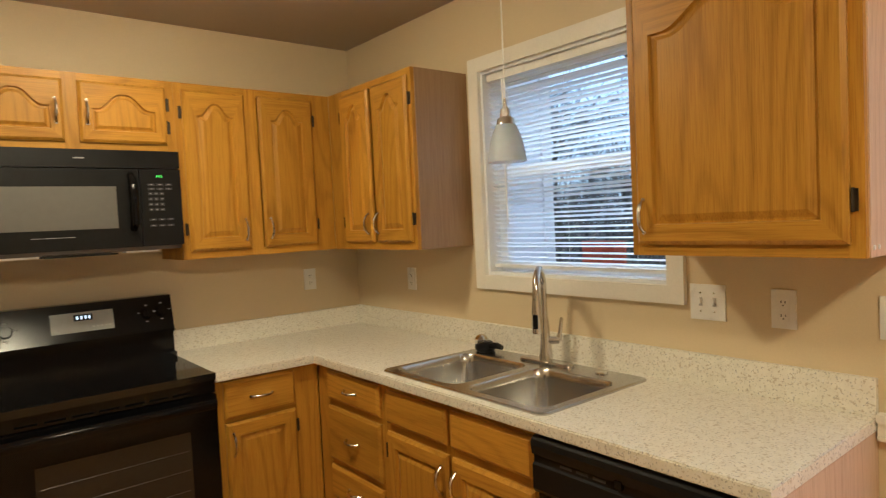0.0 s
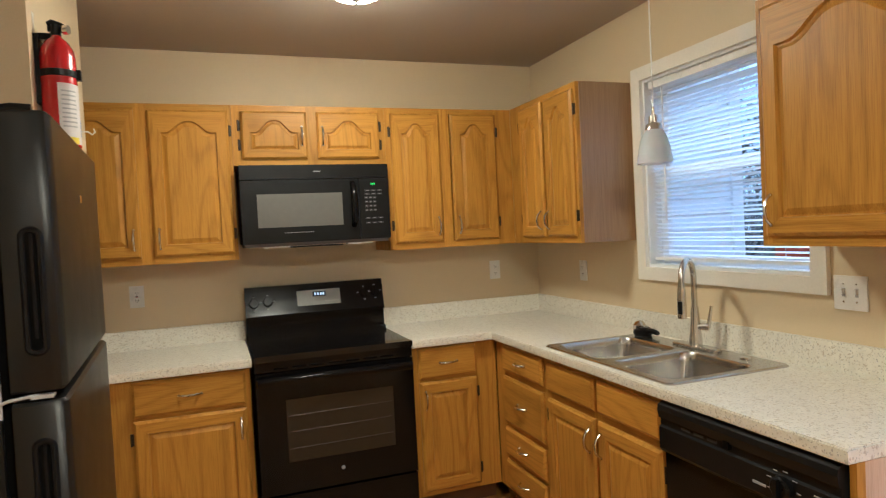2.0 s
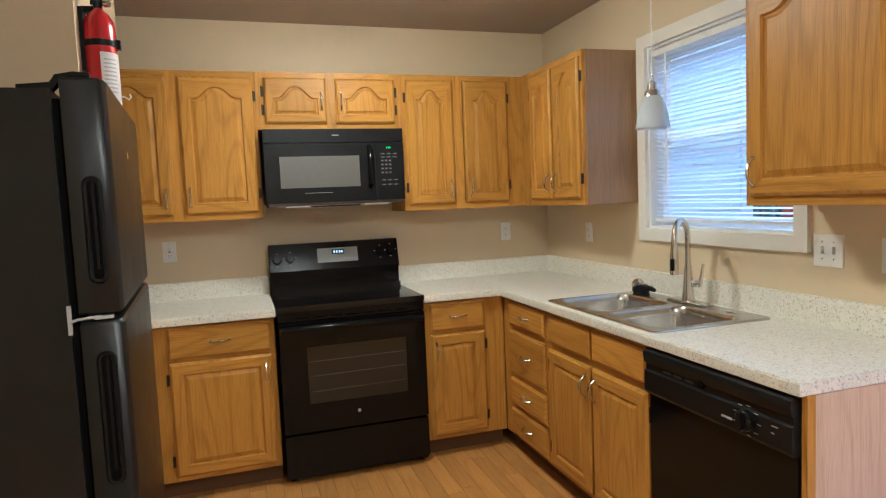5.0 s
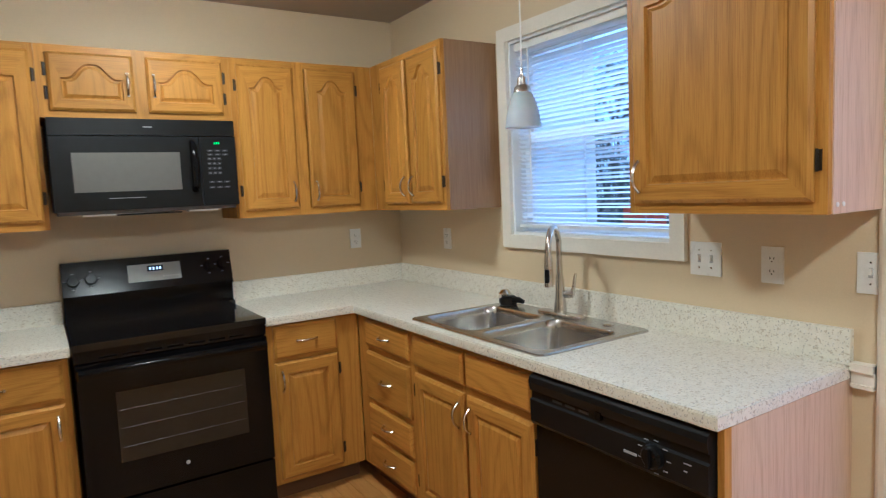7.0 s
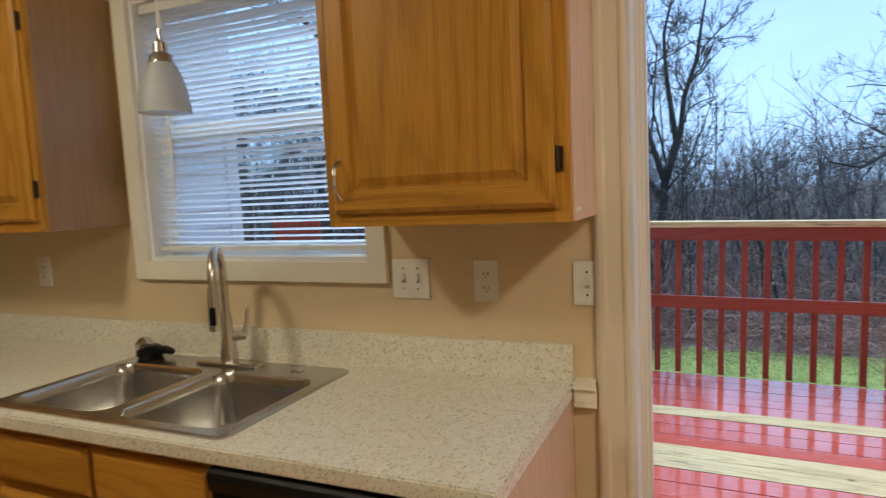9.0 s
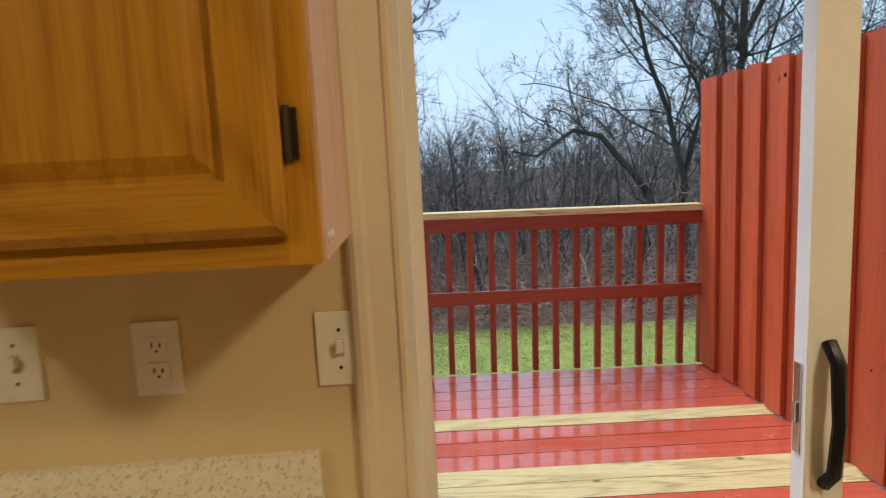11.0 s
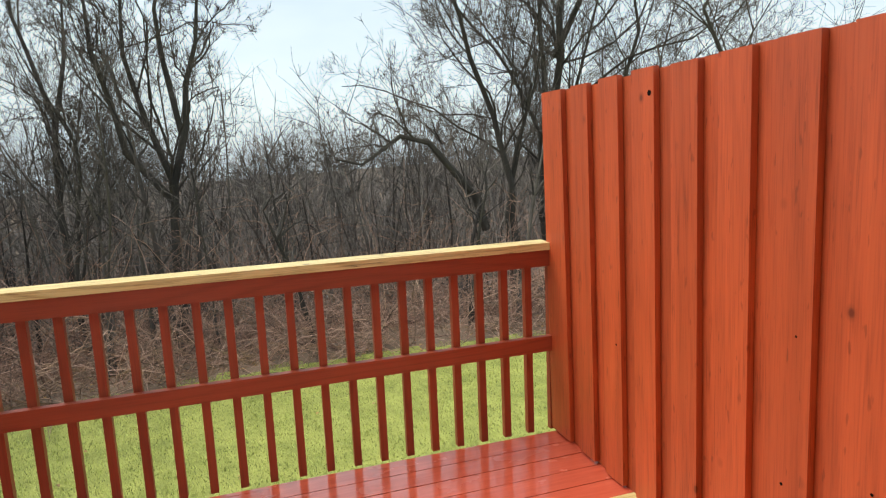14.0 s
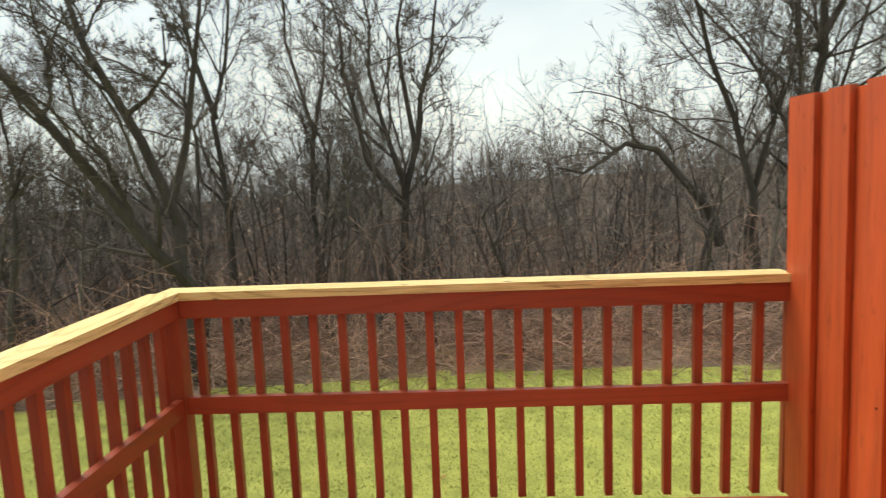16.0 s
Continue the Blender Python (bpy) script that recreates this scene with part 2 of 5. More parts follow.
BLACK_TEX = surface("black_textured_steel", (0.010, 0.0096, 0.0092), (0.015, 0.0145, 0.014), 9, rough=0.33, fine=420, relief=0.35, dist=0.0008, coat=0.0, rough_var=0.06)
BLACK_PL = surface("black_plastic", (0.006, 0.006, 0.0065), (0.010, 0.010, 0.011), 14, rough=0.32, fine=300, relief=0.06)
for m_ in (OAK_V, OAK_H):
    m_.node_tree.nodes["Principled BSDF"].inputs["Specular IOR Level"].default_value = 0.24
BLACK_PL.node_tree.nodes["Principled BSDF"].inputs["Specular IOR Level"].default_value = 0.2
BLACK_TEX.node_tree.nodes["Principled BSDF"].inputs["Specular IOR Level"].default_value = 0.3
BLACK.node_tree.nodes["Principled BSDF"].inputs["Specular IOR Level"].default_value = 0.22
COOKTOP = plain("black_glass", (0.006, 0.006, 0.007), 0.06, spec=0.5)
GLOSS = plain("glossy_black_trim", (0.006, 0.006, 0.007), 0.12, coat=0.25, spec=0.4)
OVEN_GLASS = plain("oven_glass", (0.030, 0.023, 0.018), 0.10, spec=0.35)
MW_GLASS = plain("microwave_screen", (0.125, 0.12, 0.11), 0.30)
NICKEL = plain("brushed_nickel", (0.68, 0.65, 0.60), 0.24, 1.0)
CHROME = plain("chrome", (0.72, 0.72, 0.71), 0.10, 1.0)
BRONZE = plain("dark_bronze", (0.05, 0.035, 0.022), 0.45, 0.6)
STEEL = surface("brushed_stainless", (0.50, 0.49, 0.47), (0.60, 0.59, 0.57), 5, (1, 9, 1), rough=0.24, metal=1.0, fine=160, relief=0.0, rough_var=0.04)
DARK = plain("dark_opening", (0.0015, 0.0015, 0.0015), 0.9, spec=0.1)
DIM_MARK = plain("dim_marking", (0.045, 0.045, 0.048), 0.5)
GREY_MARK = plain("grey_marking", (0.42, 0.42, 0.43), 0.5)
LCD = plain("lcd_panel", (0.34, 0.35, 0.34), 0.2)
RED_PAINT = plain("extinguisher_red", (0.50, 0.012, 0.012), 0.25, coat=0.5)
ALMOND = surface("tan_trim_paint", (0.70, 0.62, 0.50), (0.75, 0.67, 0.55), 3, rough=0.4, fine=120, relief=0.05)
LABEL = surface("printed_label", (0.66, 0.62, 0.62), (0.74, 0.70, 0.70), 60, rough=0.4, fine=300, relief=0)
YELLOW = plain("yellow_label", (0.75, 0.6, 0.03), 0.4)
BLUE = plain("blue_label", (0.08, 0.22, 0.62), 0.4)
LED_GREEN = glow("green_digits", (0.10, 0.9, 0.12), 0.6)
LED_WHITE = glow("pale_digits", (0.75, 0.9, 1.0), 1.2)
LAMP_GLASS = glow("lit_frosted_glass", (1.0, 0.80, 0.46), LAMP)
LAMP_GLASS_2 = glow("lit_frosted_glass_dim", (1.0, 0.80, 0.46), LAMP * 1.8)
SHADE_GLASS, nd, ln, bs = nodes_of("frosted_shade_glass")
vec, rnd = coords(nd, ln, (1, 1, 1))
ln.new(ramp(nd, ln, noise_at(nd, ln, vec, 22, 4), [(0.3, (0.84, 0.86, 0.88)), (0.7, (0.92, 0.94, 0.95))]), bs.inputs["Base Color"])
bs.inputs["Roughness"].default_value, bs.inputs["Transmission Weight"].default_value, bs.inputs["Subsurface Weight"].default_value = 0.5, 0.68, 0.2
GLASS, nd, ln, bs = nodes_of("window_glass")
bs.inputs["Base Color"].default_value = (0.97, 0.99, 0.98, 1)
bs.inputs["Roughness"].default_value, bs.inputs["Transmission Weight"].default_value, bs.inputs["IOR"].default_value = 0.0, 1.0, 1.02
SLAT, nd, ln, bs = nodes_of("blind_slat_vinyl")
bs.inputs["Base Color"].default_value, bs.inputs["Roughness"].default_value = (0.86, 0.88, 0.90, 1), 0.4
tr, mx = nd.new("ShaderNodeBsdfTranslucent"), nd.new("ShaderNodeMixShader")
tr.inputs[0].default_value, mx.inputs[0].default_value = (0.92, 0.96, 0.99, 1), 0.52
ln.new(bs.outputs[0], mx.inputs[1]); ln.new(tr.outputs[0], mx.inputs[2]); ln.new(mx.outputs[0], nd["Material Output"].inputs[0])

# speckled laminate worktop
COUNTER, nd, ln, bs = nodes_of("speckled_laminate")
vec, rnd = coords(nd, ln, (1, 1, 1), 0.0)
col = ramp(nd, ln, noise_at(nd, ln, vec, 38, 4), [(0.3, (0.72, 0.69, 0.60)), (0.7, (0.81, 0.78, 0.69))])
s1 = ramp(nd, ln, noise_at(nd, ln, vec, 112, 2, 0.5), [(0.60, (0, 0, 0)), (0.65, (1, 1, 1))])
s2 = ramp(nd, ln, noise_at(nd, ln, vec, 150, 2, 0.5), [(0.61, (0, 0, 0)), (0.665, (1, 1, 1))])
s3 = ramp(nd, ln, noise_at(nd, ln, vec, 110, 3, 0.5), [(0.60, (0, 0, 0)), (0.70, (1, 1, 1))])
col = mix(nd, ln, s3, col, (0.78, 0.76, 0.72))
col = mix(nd, ln, s1, col, (0.55, 0.49, 0.39))
col = mix(nd, ln, s2, col, (0.45, 0.43, 0.40))
ln.new(col, bs.inputs["Base Color"])
bs.inputs["Roughness"].default_value = 0.38
bump(nd, ln, bs, noise_at(nd, ln, vec, 300, 2), 0.05, 0.0005)

def per_stem(m, low=0.45, high=1.5):
    """Gives each stem of a joined mesh a tone of its own."""
    nd, ln = m.node_tree.nodes, m.node_tree.links
    bs = nd["Principled BSDF"]
    src = bs.inputs["Base Color"].links[0].from_socket
    ge, mr, hs = nd.new("ShaderNodeNewGeometry"), nd.new("ShaderNodeMapRange"), nd.new("ShaderNodeHueSaturation")
    mr.inputs["To Min"].default_value, mr.inputs["To Max"].default_value = low, high
    ln.new(ge.outputs["Random Per Island"], mr.inputs[0]); ln.new(mr.outputs[0], hs.inputs["Value"])
    ln.new(src, hs.inputs["Color"]); ln.new(hs.outputs[0], bs.inputs["Base Color"])


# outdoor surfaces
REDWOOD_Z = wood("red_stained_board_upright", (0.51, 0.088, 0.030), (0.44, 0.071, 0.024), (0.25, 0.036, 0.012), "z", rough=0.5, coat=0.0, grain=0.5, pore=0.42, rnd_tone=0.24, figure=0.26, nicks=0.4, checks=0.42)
# same stain as REDWOOD_Z, darkened: the railing's shaded side is put into the colour
REDWOOD_R = wood("red_stained_baluster_shaded", (0.31, 0.054, 0.026), (0.27, 0.044, 0.021), (0.17, 0.026, 0.013), "z", rough=0.45, coat=0.0, grain=0.6, pore=0.3, rnd_tone=0.2)
REDWOOD_Y = wood("red_stained_board_level_shaded", (0.31, 0.054, 0.026), (0.27, 0.044, 0.021), (0.17, 0.026, 0.013), "y", rough=0.42, coat=0.0, grain=0.6, pore=0.3, rnd_tone=0.16)
REDWOOD_X = wood("red_stained_board_cross_shaded", (0.31, 0.054, 0.026), (0.27, 0.044, 0.021), (0.17, 0.026, 0.013), "x", rough=0.42, coat=0.0, grain=0.6, pore=0.3, rnd_tone=0.16)
DECK_RED, nd, ln, bs = nodes_of("wet_red_deck_stain")
vec, rnd = coords(nd, ln, (1, 0.08, 1))
grain_ = noise_at(nd, ln, vec, 45, 5, 0.65)
vec2, r2 = coords(nd, ln, (1, 0.5, 1))
wet = noise_at(nd, ln, vec2, 5.5, 4, 0.6)
ln.new(mix(nd, ln, rnd, ramp(nd, ln, grain_, [(0.3, (0.44, 0.072, 0.042)), (0.7, (0.57, 0.107, 0.062))]), ramp(nd, ln, grain_, [(0.3, (0.47, 0.080, 0.048)), (0.7, (0.61, 0.118, 0.070))])), bs.inputs["Base Color"])
mr = nd.new("ShaderNodeMapRange")
mr.inputs["From Min"].default_value, mr.inputs["From Max"].default_value = 0.35, 0.62
mr.inputs["To Min"].default_value, mr.inputs["To Max"].default_value = 0.06, 0.30
ln.new(wet, mr.inputs[0]); ln.new(mr.outputs[0], bs.inputs["Roughness"])
bs.inputs["Specular IOR Level"].default_value = 0.6
bs.inputs["Coat Weight"].default_value, bs.inputs["Coat Roughness"].default_value = 1.0, 0.05
bump(nd, ln, bs, grain_, 0.06, 0.0006)
PINE_Y = wood("bare_treated_pine_y", (0.70, 0.56, 0.28), (0.62, 0.46, 0.20), (0.25, 0.15, 0.055), "y", figure=0.62, rough=0.5, coat=0.0, grain=0.9, pore=0.5, checks=0.75)
PINE_X = wood("bare_treated_pine_x", (0.70, 0.56, 0.28), (0.62, 0.46, 0.20), (0.25, 0.15, 0.055), "x", figure=0.62, rough=0.5, coat=0.0, grain=0.9, pore=0.5, checks=0.75)
SIDING = surface("white_lap_siding", (0.76, 0.78, 0.80), (0.82, 0.84, 0.86), 2, (0.3, 1, 1), rough=0.5, fine=80, relief=0.1)
BARK = surface("grey_brown_bark", (0.030, 0.026, 0.023), (0.078, 0.068, 0.058), 5, (1, 1, 0.25), rough=0.9, fine=35, relief=0.7, dist=0.01)
# paler than TWIG and BARK: the haze of distance is put into this colour
FAR = surface("far_stems_painted_haze", (0.15, 0.132, 0.125), (0.29, 0.255, 0.237), 0.5, rough=0.9, fine=10, relief=0)
TWIG = surface("dark_twigs", (0.045, 0.039, 0.036), (0.125, 0.107, 0.097), 2, rough=0.9, fine=20, relief=0)
BRUSH = surface("brown_brush_stems", (0.15, 0.085, 0.066), (0.39, 0.245, 0.19), 0.9, rough=0.9, fine=10, relief=0)
GRASS = surface("grass_blades", (0.25, 0.30, 0.068), (0.46, 0.48, 0.15), 1.3, rough=0.6, fine=6, relief=0)
LAWN = surface("lawn_soil_and_grass", (0.20, 0.235, 0.048), (0.41, 0.425, 0.115), 3.5, rough=0.9, fine=60, relief=0.8, dist=0.03)
LITTER = surface("leaf_litter", (0.08, 0.054, 0.042), (0.27, 0.18, 0.125), 0.5, rough=0.95, fine=14, relief=0.8, dist=0.05)
LEAF = surface("dead_leaf", (0.22, 0.12, 0.05), (0.34, 0.2, 0.08), 30, rough=0.8, fine=100, relief=0)
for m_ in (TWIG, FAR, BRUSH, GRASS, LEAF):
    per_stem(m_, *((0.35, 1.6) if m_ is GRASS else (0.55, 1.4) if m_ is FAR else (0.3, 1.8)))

# ---------------------------------------------------------------- room shell
H, WT = 2.495, 0.14                       # ceiling height, wall thickness
XW, YS = -3.35, -6.2                      # far ends of the room
WY0, WY1, WZ0, WZ1 = -2.02, -1.125, 1.236, 2.135   # window opening
DY0, DY1, DZ1 = -4.62, -2.805, 2.04       # patio door opening
JY = DY1 + 0.035                          # its edge in the wall

bm = bmesh.new()
box(bm, XW, WT, 0.0, WT, 0, H)
structure("wall_north", bm, PAINT, "tan painted wall behind the cooker")
bm = bmesh.new()
box(bm, 0, WT, WY1, 0, 0, H)
box(bm, 0, WT, WY0, WY1, 0, WZ0)
box(bm, 0, WT, WY0, WY1, WZ1, H)
box(bm, 0, WT, JY, WY0, 0, H)
box(bm, 0, WT, DY0, JY, DZ1, H)
box(bm, 0, WT, YS, DY0, 0, H)
structure("wall_east", bm, PAINT, "tan painted wall with window and patio door openings")
structure("wall_west", box(bmesh.new(), XW - WT, XW, YS - WT, WT, 0, H), PAINT, "tan painted wall behind the fridge")
structure("wall_south", box(bmesh.new(), XW, WT, YS - WT, YS, 0, H), PAINT, "plain tan painted wall")
structure("wall_pantry", bbox(XW, -2.462, -1.49, -0.68, 0, H, 0.006), PAINT, "tan painted pantry wall beside the fridge")
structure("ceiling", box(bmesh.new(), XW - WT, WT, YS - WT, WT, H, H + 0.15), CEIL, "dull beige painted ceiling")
structure("floor", box(bmesh.new(), XW - WT, WT, YS - WT, WT, -0.12, -0.012), KICK, "floor of honey-coloured wood laminate strips")
for y0, y1 in ((JY + 0.086, -2.625), (YS, DY0 - 0.09)):
    bm = bmesh.new()
    box(bm, -0.022, 0, y0, y1, 0.862, 0.925)
    box(bm, -0.034, 0, y0, y1, 0.905, 0.927)
    box(bm, -0.028, 0, y0, y1, 0.856, 0.868)
    structure("chair_rail_trim", bev(bm, 0.004), TRIM, "cream painted chair rail moulding on the wall")
    structure("baseboard", bbox(-0.015, 0, y0, y1, 0, 0.10, 0.004), TRIM, "cream painted baseboard along the wall")

# window casing and sill
window = thing("window_1", pose(0, 0, 0), "white vinyl sash window in a painted wooden casing", "window", kind="structure")
CW = 0.062
for nm, a in (("casing", (WY0 - CW, WY0, WZ0 - CW, WZ1 + CW)), ("casing", (WY1, WY1 + CW, WZ0 - CW, WZ1 + CW)), ("casing", (WY0, WY1, WZ1, WZ1 + CW)), ("casing", (WY0, WY1, WZ0 - CW, WZ0))):
    part(nm, bbox(-0.02, 0.0, a[0], a[1], a[2], a[3], 0.005), TRIM, window, "cream painted flat casing")
for a in ((0, 0.115, WY0, WY0 + 0.012, WZ0, WZ1), (0, 0.115, WY1 - 0.012, WY1, WZ0, WZ1), (0, 0.115, WY0 + 0.012, WY1 - 0.012, WZ1 - 0.012, WZ1)):
    part("jamb_lining", box(bmesh.new(), *a), VINYL, window)
part("sill", bbox(0, 0.115, WY0 + 0.012, WY1 - 0.012, WZ0, WZ0 + 0.014, 0.003), VINYL, window)
zc = (WZ0 + WZ1) / 2
for zb, zt, xs in ((WZ0 + 0.014, zc + 0.02, 0.075), (zc - 0.02, WZ1 - 0.012, 0.10)):
    fr = bmesh.new()
    a, b, t = WY0 + 0.012, WY1 - 0.012, 0.042
    box(fr, xs, xs + 0.024, a, a + t, zb, zt); box(fr, xs, xs + 0.024, b - t, b, zb, zt)
    box(fr, xs, xs + 0.024, a + t, b - t, zb, zb + t); box(fr, xs, xs + 0.024, a + t, b - t, zt - t, zt)
    sash = part("sash", bev(fr, 0.003, 1), VINYL, window, "white vinyl sash")
    pane = part("pane", box(bmesh.new(), xs + 0.010, xs + 0.013, a + t, b - t, zb + t, zt - t), GLASS, sash, "clear glass pane")
    pane.visible_shadow = False

# mini blind
blind = thing("window_blind", pose(0.038, 0, 0), "white slatted mini blind lowered over the kitchen window", "blind")
ya, yb = WY0 + 0.018, WY1 - 0.018
part("headrail", bbox(-0.018, 0.018, ya, yb, WZ1 - 0.045, WZ1 - 0.013, 0.003), WHITE, blind)
part("bottom_rail", bbox(-0.014, 0.014, ya, yb, WZ0 + 0.033, WZ0 + 0.047, 0.004), WHITE, blind)
slat_bm = bmesh.new()
rows_ = [[slat_bm.verts.new((u * 0.0125, y, 0.0022 * (1 - u * u) + dz)) for u in (-1, -0.5, 0, 0.5, 1)] for dz in (0,) for y in (ya, yb)]
for a, b in ((0, 1),):
    for k in range(4):
        slat_bm.faces.new((rows_[a][k], rows_[a][k + 1], rows_[b][k + 1], rows_[b][k]))
slat0 = part("slat", slat_bm, SLAT, blind, smooth=True)
z = WZ0 + 0.062
rs = random.Random(5)
k = 0
while z < WZ1 - 0.05:
    s = slat0 if k == 0 else slat0.copy()
    if k:
        scene.collection.objects.link(s)
    s.parent = blind
    s.matrix_basis = pose(0, 0, z, rs.uniform(-0.15, 0.15), 20 + rs.uniform(-2.5, 2.5), 0)
    z += 0.0205
    k += 1
for y in (ya + 0.12, (ya + yb) / 2, yb - 0.12):
    part("ladder_cord", tube(bmesh.new(), [(-0.012, y, WZ0 + 0.045), (-0.012, y, WZ1 - 0.04)], 0.0008, 5), WHITE, blind)
part("tilt_wand", tube(bmesh.new(), [(-0.022, yb - 0.10, WZ1 - 0.05), (-0.024, yb - 0.103, WZ0 + 0.22)], 0.004, 8), WHITE, blind, "clear plastic tilt wand")

# sliding patio door
pd = thing("door_1", pose(0, 0, 0), "white sliding glass patio door standing half open", "door", kind="structure")
CWD = 0.085
def moulding(z0, z1, flip, y0):
    """A door casing with a bead at its inner edge and a thick rounded outer edge."""
    prof_ = ((0, 0), (0, -0.008), (0.006, -0.012), (0.013, -0.012), (0.017, -0.008), (0.024, -0.009), (0.052, -0.014), (0.060, -0.020), (0.072, -0.022), (0.080, -0.019), (CWD, -0.012), (CWD, 0))
    bm = bmesh.new()
    lo, hi = [[bm.verts.new((x, y0 + flip * y, z_)) for y, x in prof_] for z_ in (z0, z1)]
    bridge(bm, lo, hi); bm.faces.new(lo[::-1]); bm.faces.new(hi)
    return bm


part("casing", moulding(0, DZ1 + CWD, 1, JY), ALMOND, pd, "tan painted moulded door casing")
part("casing", moulding(0, DZ1 + CWD, -1, DY0), ALMOND, pd)
part("casing", bbox(-0.018, 0, DY0, JY, DZ1, DZ1 + CWD, 0.004), ALMOND, pd)
jb = bmesh.new()
box(jb, -0.006, 0.082, JY - 0.012, JY, 0, DZ1)
part("jamb_lining", bev(jb, 0.002, 1), VINYL, pd, "white jamb lining")
jb = bmesh.new()
box(jb, 0.0825, WT - 0.005, DY1 + 0.016, JY, 0, DZ1)
box(jb, 0.088, 0.096, DY1 + 0.006, DY1 + 0.016, 0, DZ1)
box(jb, 0.112, 0.120, DY1 + 0.008, DY1 + 0.016, 0, DZ1)
part("jamb", bev(jb, 0.002, 1), TRIM, pd, "cream door jamb with tracks")
part("brick_mould", bbox(WT - 0.0045, WT + 0.02, DY1, DY1 + 0.06, 0, DZ1, 0.004), TRIM, pd, "cream outer moulding")
part("jamb", box(bmesh.new(), 0, WT + 0.02, DY0, DY0 + 0.03, 0, DZ1), VINYL, pd)
part("head", box(bmesh.new(), 0, WT + 0.02, DY0 + 0.03, DY1 + 0.005, DZ1 - 0.035, DZ1), VINYL, pd)
th = box(bmesh.new(), 0, WT + 0.03, DY0 + 0.03, DY1, -0.012, 0.018)
for x in (0.045, 0.10):
    box(th, x, x + 0.008, DY0 + 0.03, DY1, 0.018, 0.030)
part("threshold", bev(th, 0.003, 1), VINYL, pd, "white threshold with sliding tracks")
for nm, y0, y1, x0 in (("sliding_panel", -4.35, -3.428, 0.028), ("fixed_panel", DY0 + 0.03, -3.66, 0.085)):
    fr = bmesh.new()
    box(fr, x0, x0 + 0.036, y0, y0 + 0.07, 0.032, DZ1 - 0.04); box(fr, x0, x0 + 0.036, y1 - 0.07, y1, 0.032, DZ1 - 0.04)
    box(fr, x0, x0 + 0.036, y0 + 0.07, y1 - 0.07, 0.032, 0.13); box(fr, x0, x0 + 0.036, y0 + 0.07, y1 - 0.07, DZ1 - 0.11, DZ1 - 0.04)
    pn = part(nm, bev(fr, 0.003, 1), VINYL, pd, "white framed glass door leaf")
    gl = part("pane", box(bmesh.new(), x0 + 0.015, x0 + 0.020, y0 + 0.07, y1 - 0.07, 0.13, DZ1 - 0.11), GLASS, pn)
    gl.visible_shadow = False
    if nm == "sliding_panel":
        part("latch_plate", bev(box(box(bmesh.new(), 0.040, 0.058, y1, y1 + 0.003, 0.93, 1.09), 0.045, 0.052, y1, y1 + 0.008, 0.985, 1.02), 0.001, 1), NICKEL, pn, "steel latch plate on the door edge")
        hb = bmesh.new()
        tube(hb, [(0.026, y1 - 0.035, 0.88), (0.0, y1 - 0.035, 0.91), (-0.008, y1 - 0.035, 1.0), (0.0, y1 - 0.035, 1.10), (0.026, y1 - 0.035, 1.13)], [0.012, 0.012, 0.011, 0.012, 0.012], 8)
        part("handle", hb, BLACK_PL, pn, "black pull handle", True)

# ---------------------------------------------------------------- cabinets
def door_loop(x0, x1, z0, z1, arch, d, n=18):
    """An inner outline inset by d; its top bows up by arch."""
    a, b, zb, zs = x0 + d, x1 - d, z0 + d, z1 - d - arch
    pts = [(a, zb), (b, zb), (b, zs - 0.004)]
    for i in range(n + 1):
        u = 1 - 2 * i / n
        f = 0.5 + 0.5 * math.cos(math.pi * min(1, max(0, (abs(u) - 0.10) / 0.68)))
        pts.append(((a + b) / 2 + u * (b - a) / 2, zs + arch * f ** 0.85))
    return pts + [(a, zs - 0.004)]


def make_door(w, h, arch=0.0, rail=0.056):
    """A framed door with a raised panel; x to the right, its front at y = -0.02, from the corner 0, 0."""
    bm = bmesh.new()
    n = 18
    rail = rail if h > 0.4 else 0.046
    V = lambda pts, y: [bm.verts.new((x, y, z_)) for x, z_ in pts]
    rect = lambda d: [(d, d), (w - d, d), (w - d, h - rail - arch - 0.01)] + [(w - d - (w - 2 * d) * i / n, h - d) for i in range(n + 1)] + [(d, h - rail - arch - 0.01)]
    back, edge, lip, front = V(rect(0), 0), V(rect(0), -0.010), V(rect(0.004), -0.013), V(rect(0.011), -0.019)
    bm.faces.new(back)
    bridge(bm, back, edge); bridge(bm, edge, lip); bridge(bm, lip, front)
    inner = V(door_loop(0, w, 0, h, arch, rail), -0.019)
    m_ = len(front)
    for i in range(m_):
        j = (i + 1) % m_
        bm.faces.new((front[i], front[j], inner[j], inner[i])).material_index = 1 if i == 0 or 3 <= i < 3 + n else 0
    lo, bead, rise = V(door_loop(0, w, 0, h, arch, rail + 0.004), -0.0085), V(door_loop(0, w, 0, h, arch, rail + 0.010), -0.0090), V(door_loop(0, w, 0, h, arch * 0.9, rail + (0.029 if h > 0.4 else 0.022)), -0.0175)
    bridge(bm, inner, lo); bridge(bm, lo, bead); bridge(bm, bead, rise)
    bm.faces.new(rise)
    return bm


def make_drawer(w, h):
    bm = bmesh.new()
    rings = [[bm.verts.new((x, y, z_)) for x, z_ in ((d, d), (w - d, d), (w - d, h - d), (d, h - d))] for d, y in ((0, 0), (0, -0.010), (0.004, -0.013), (0.012, -0.019))]
    bm.faces.new(rings[0])
    for a, b in zip(rings, rings[1:]):
        bridge(bm, a, b)
    bm.faces.new(rings[-1])
    return bm


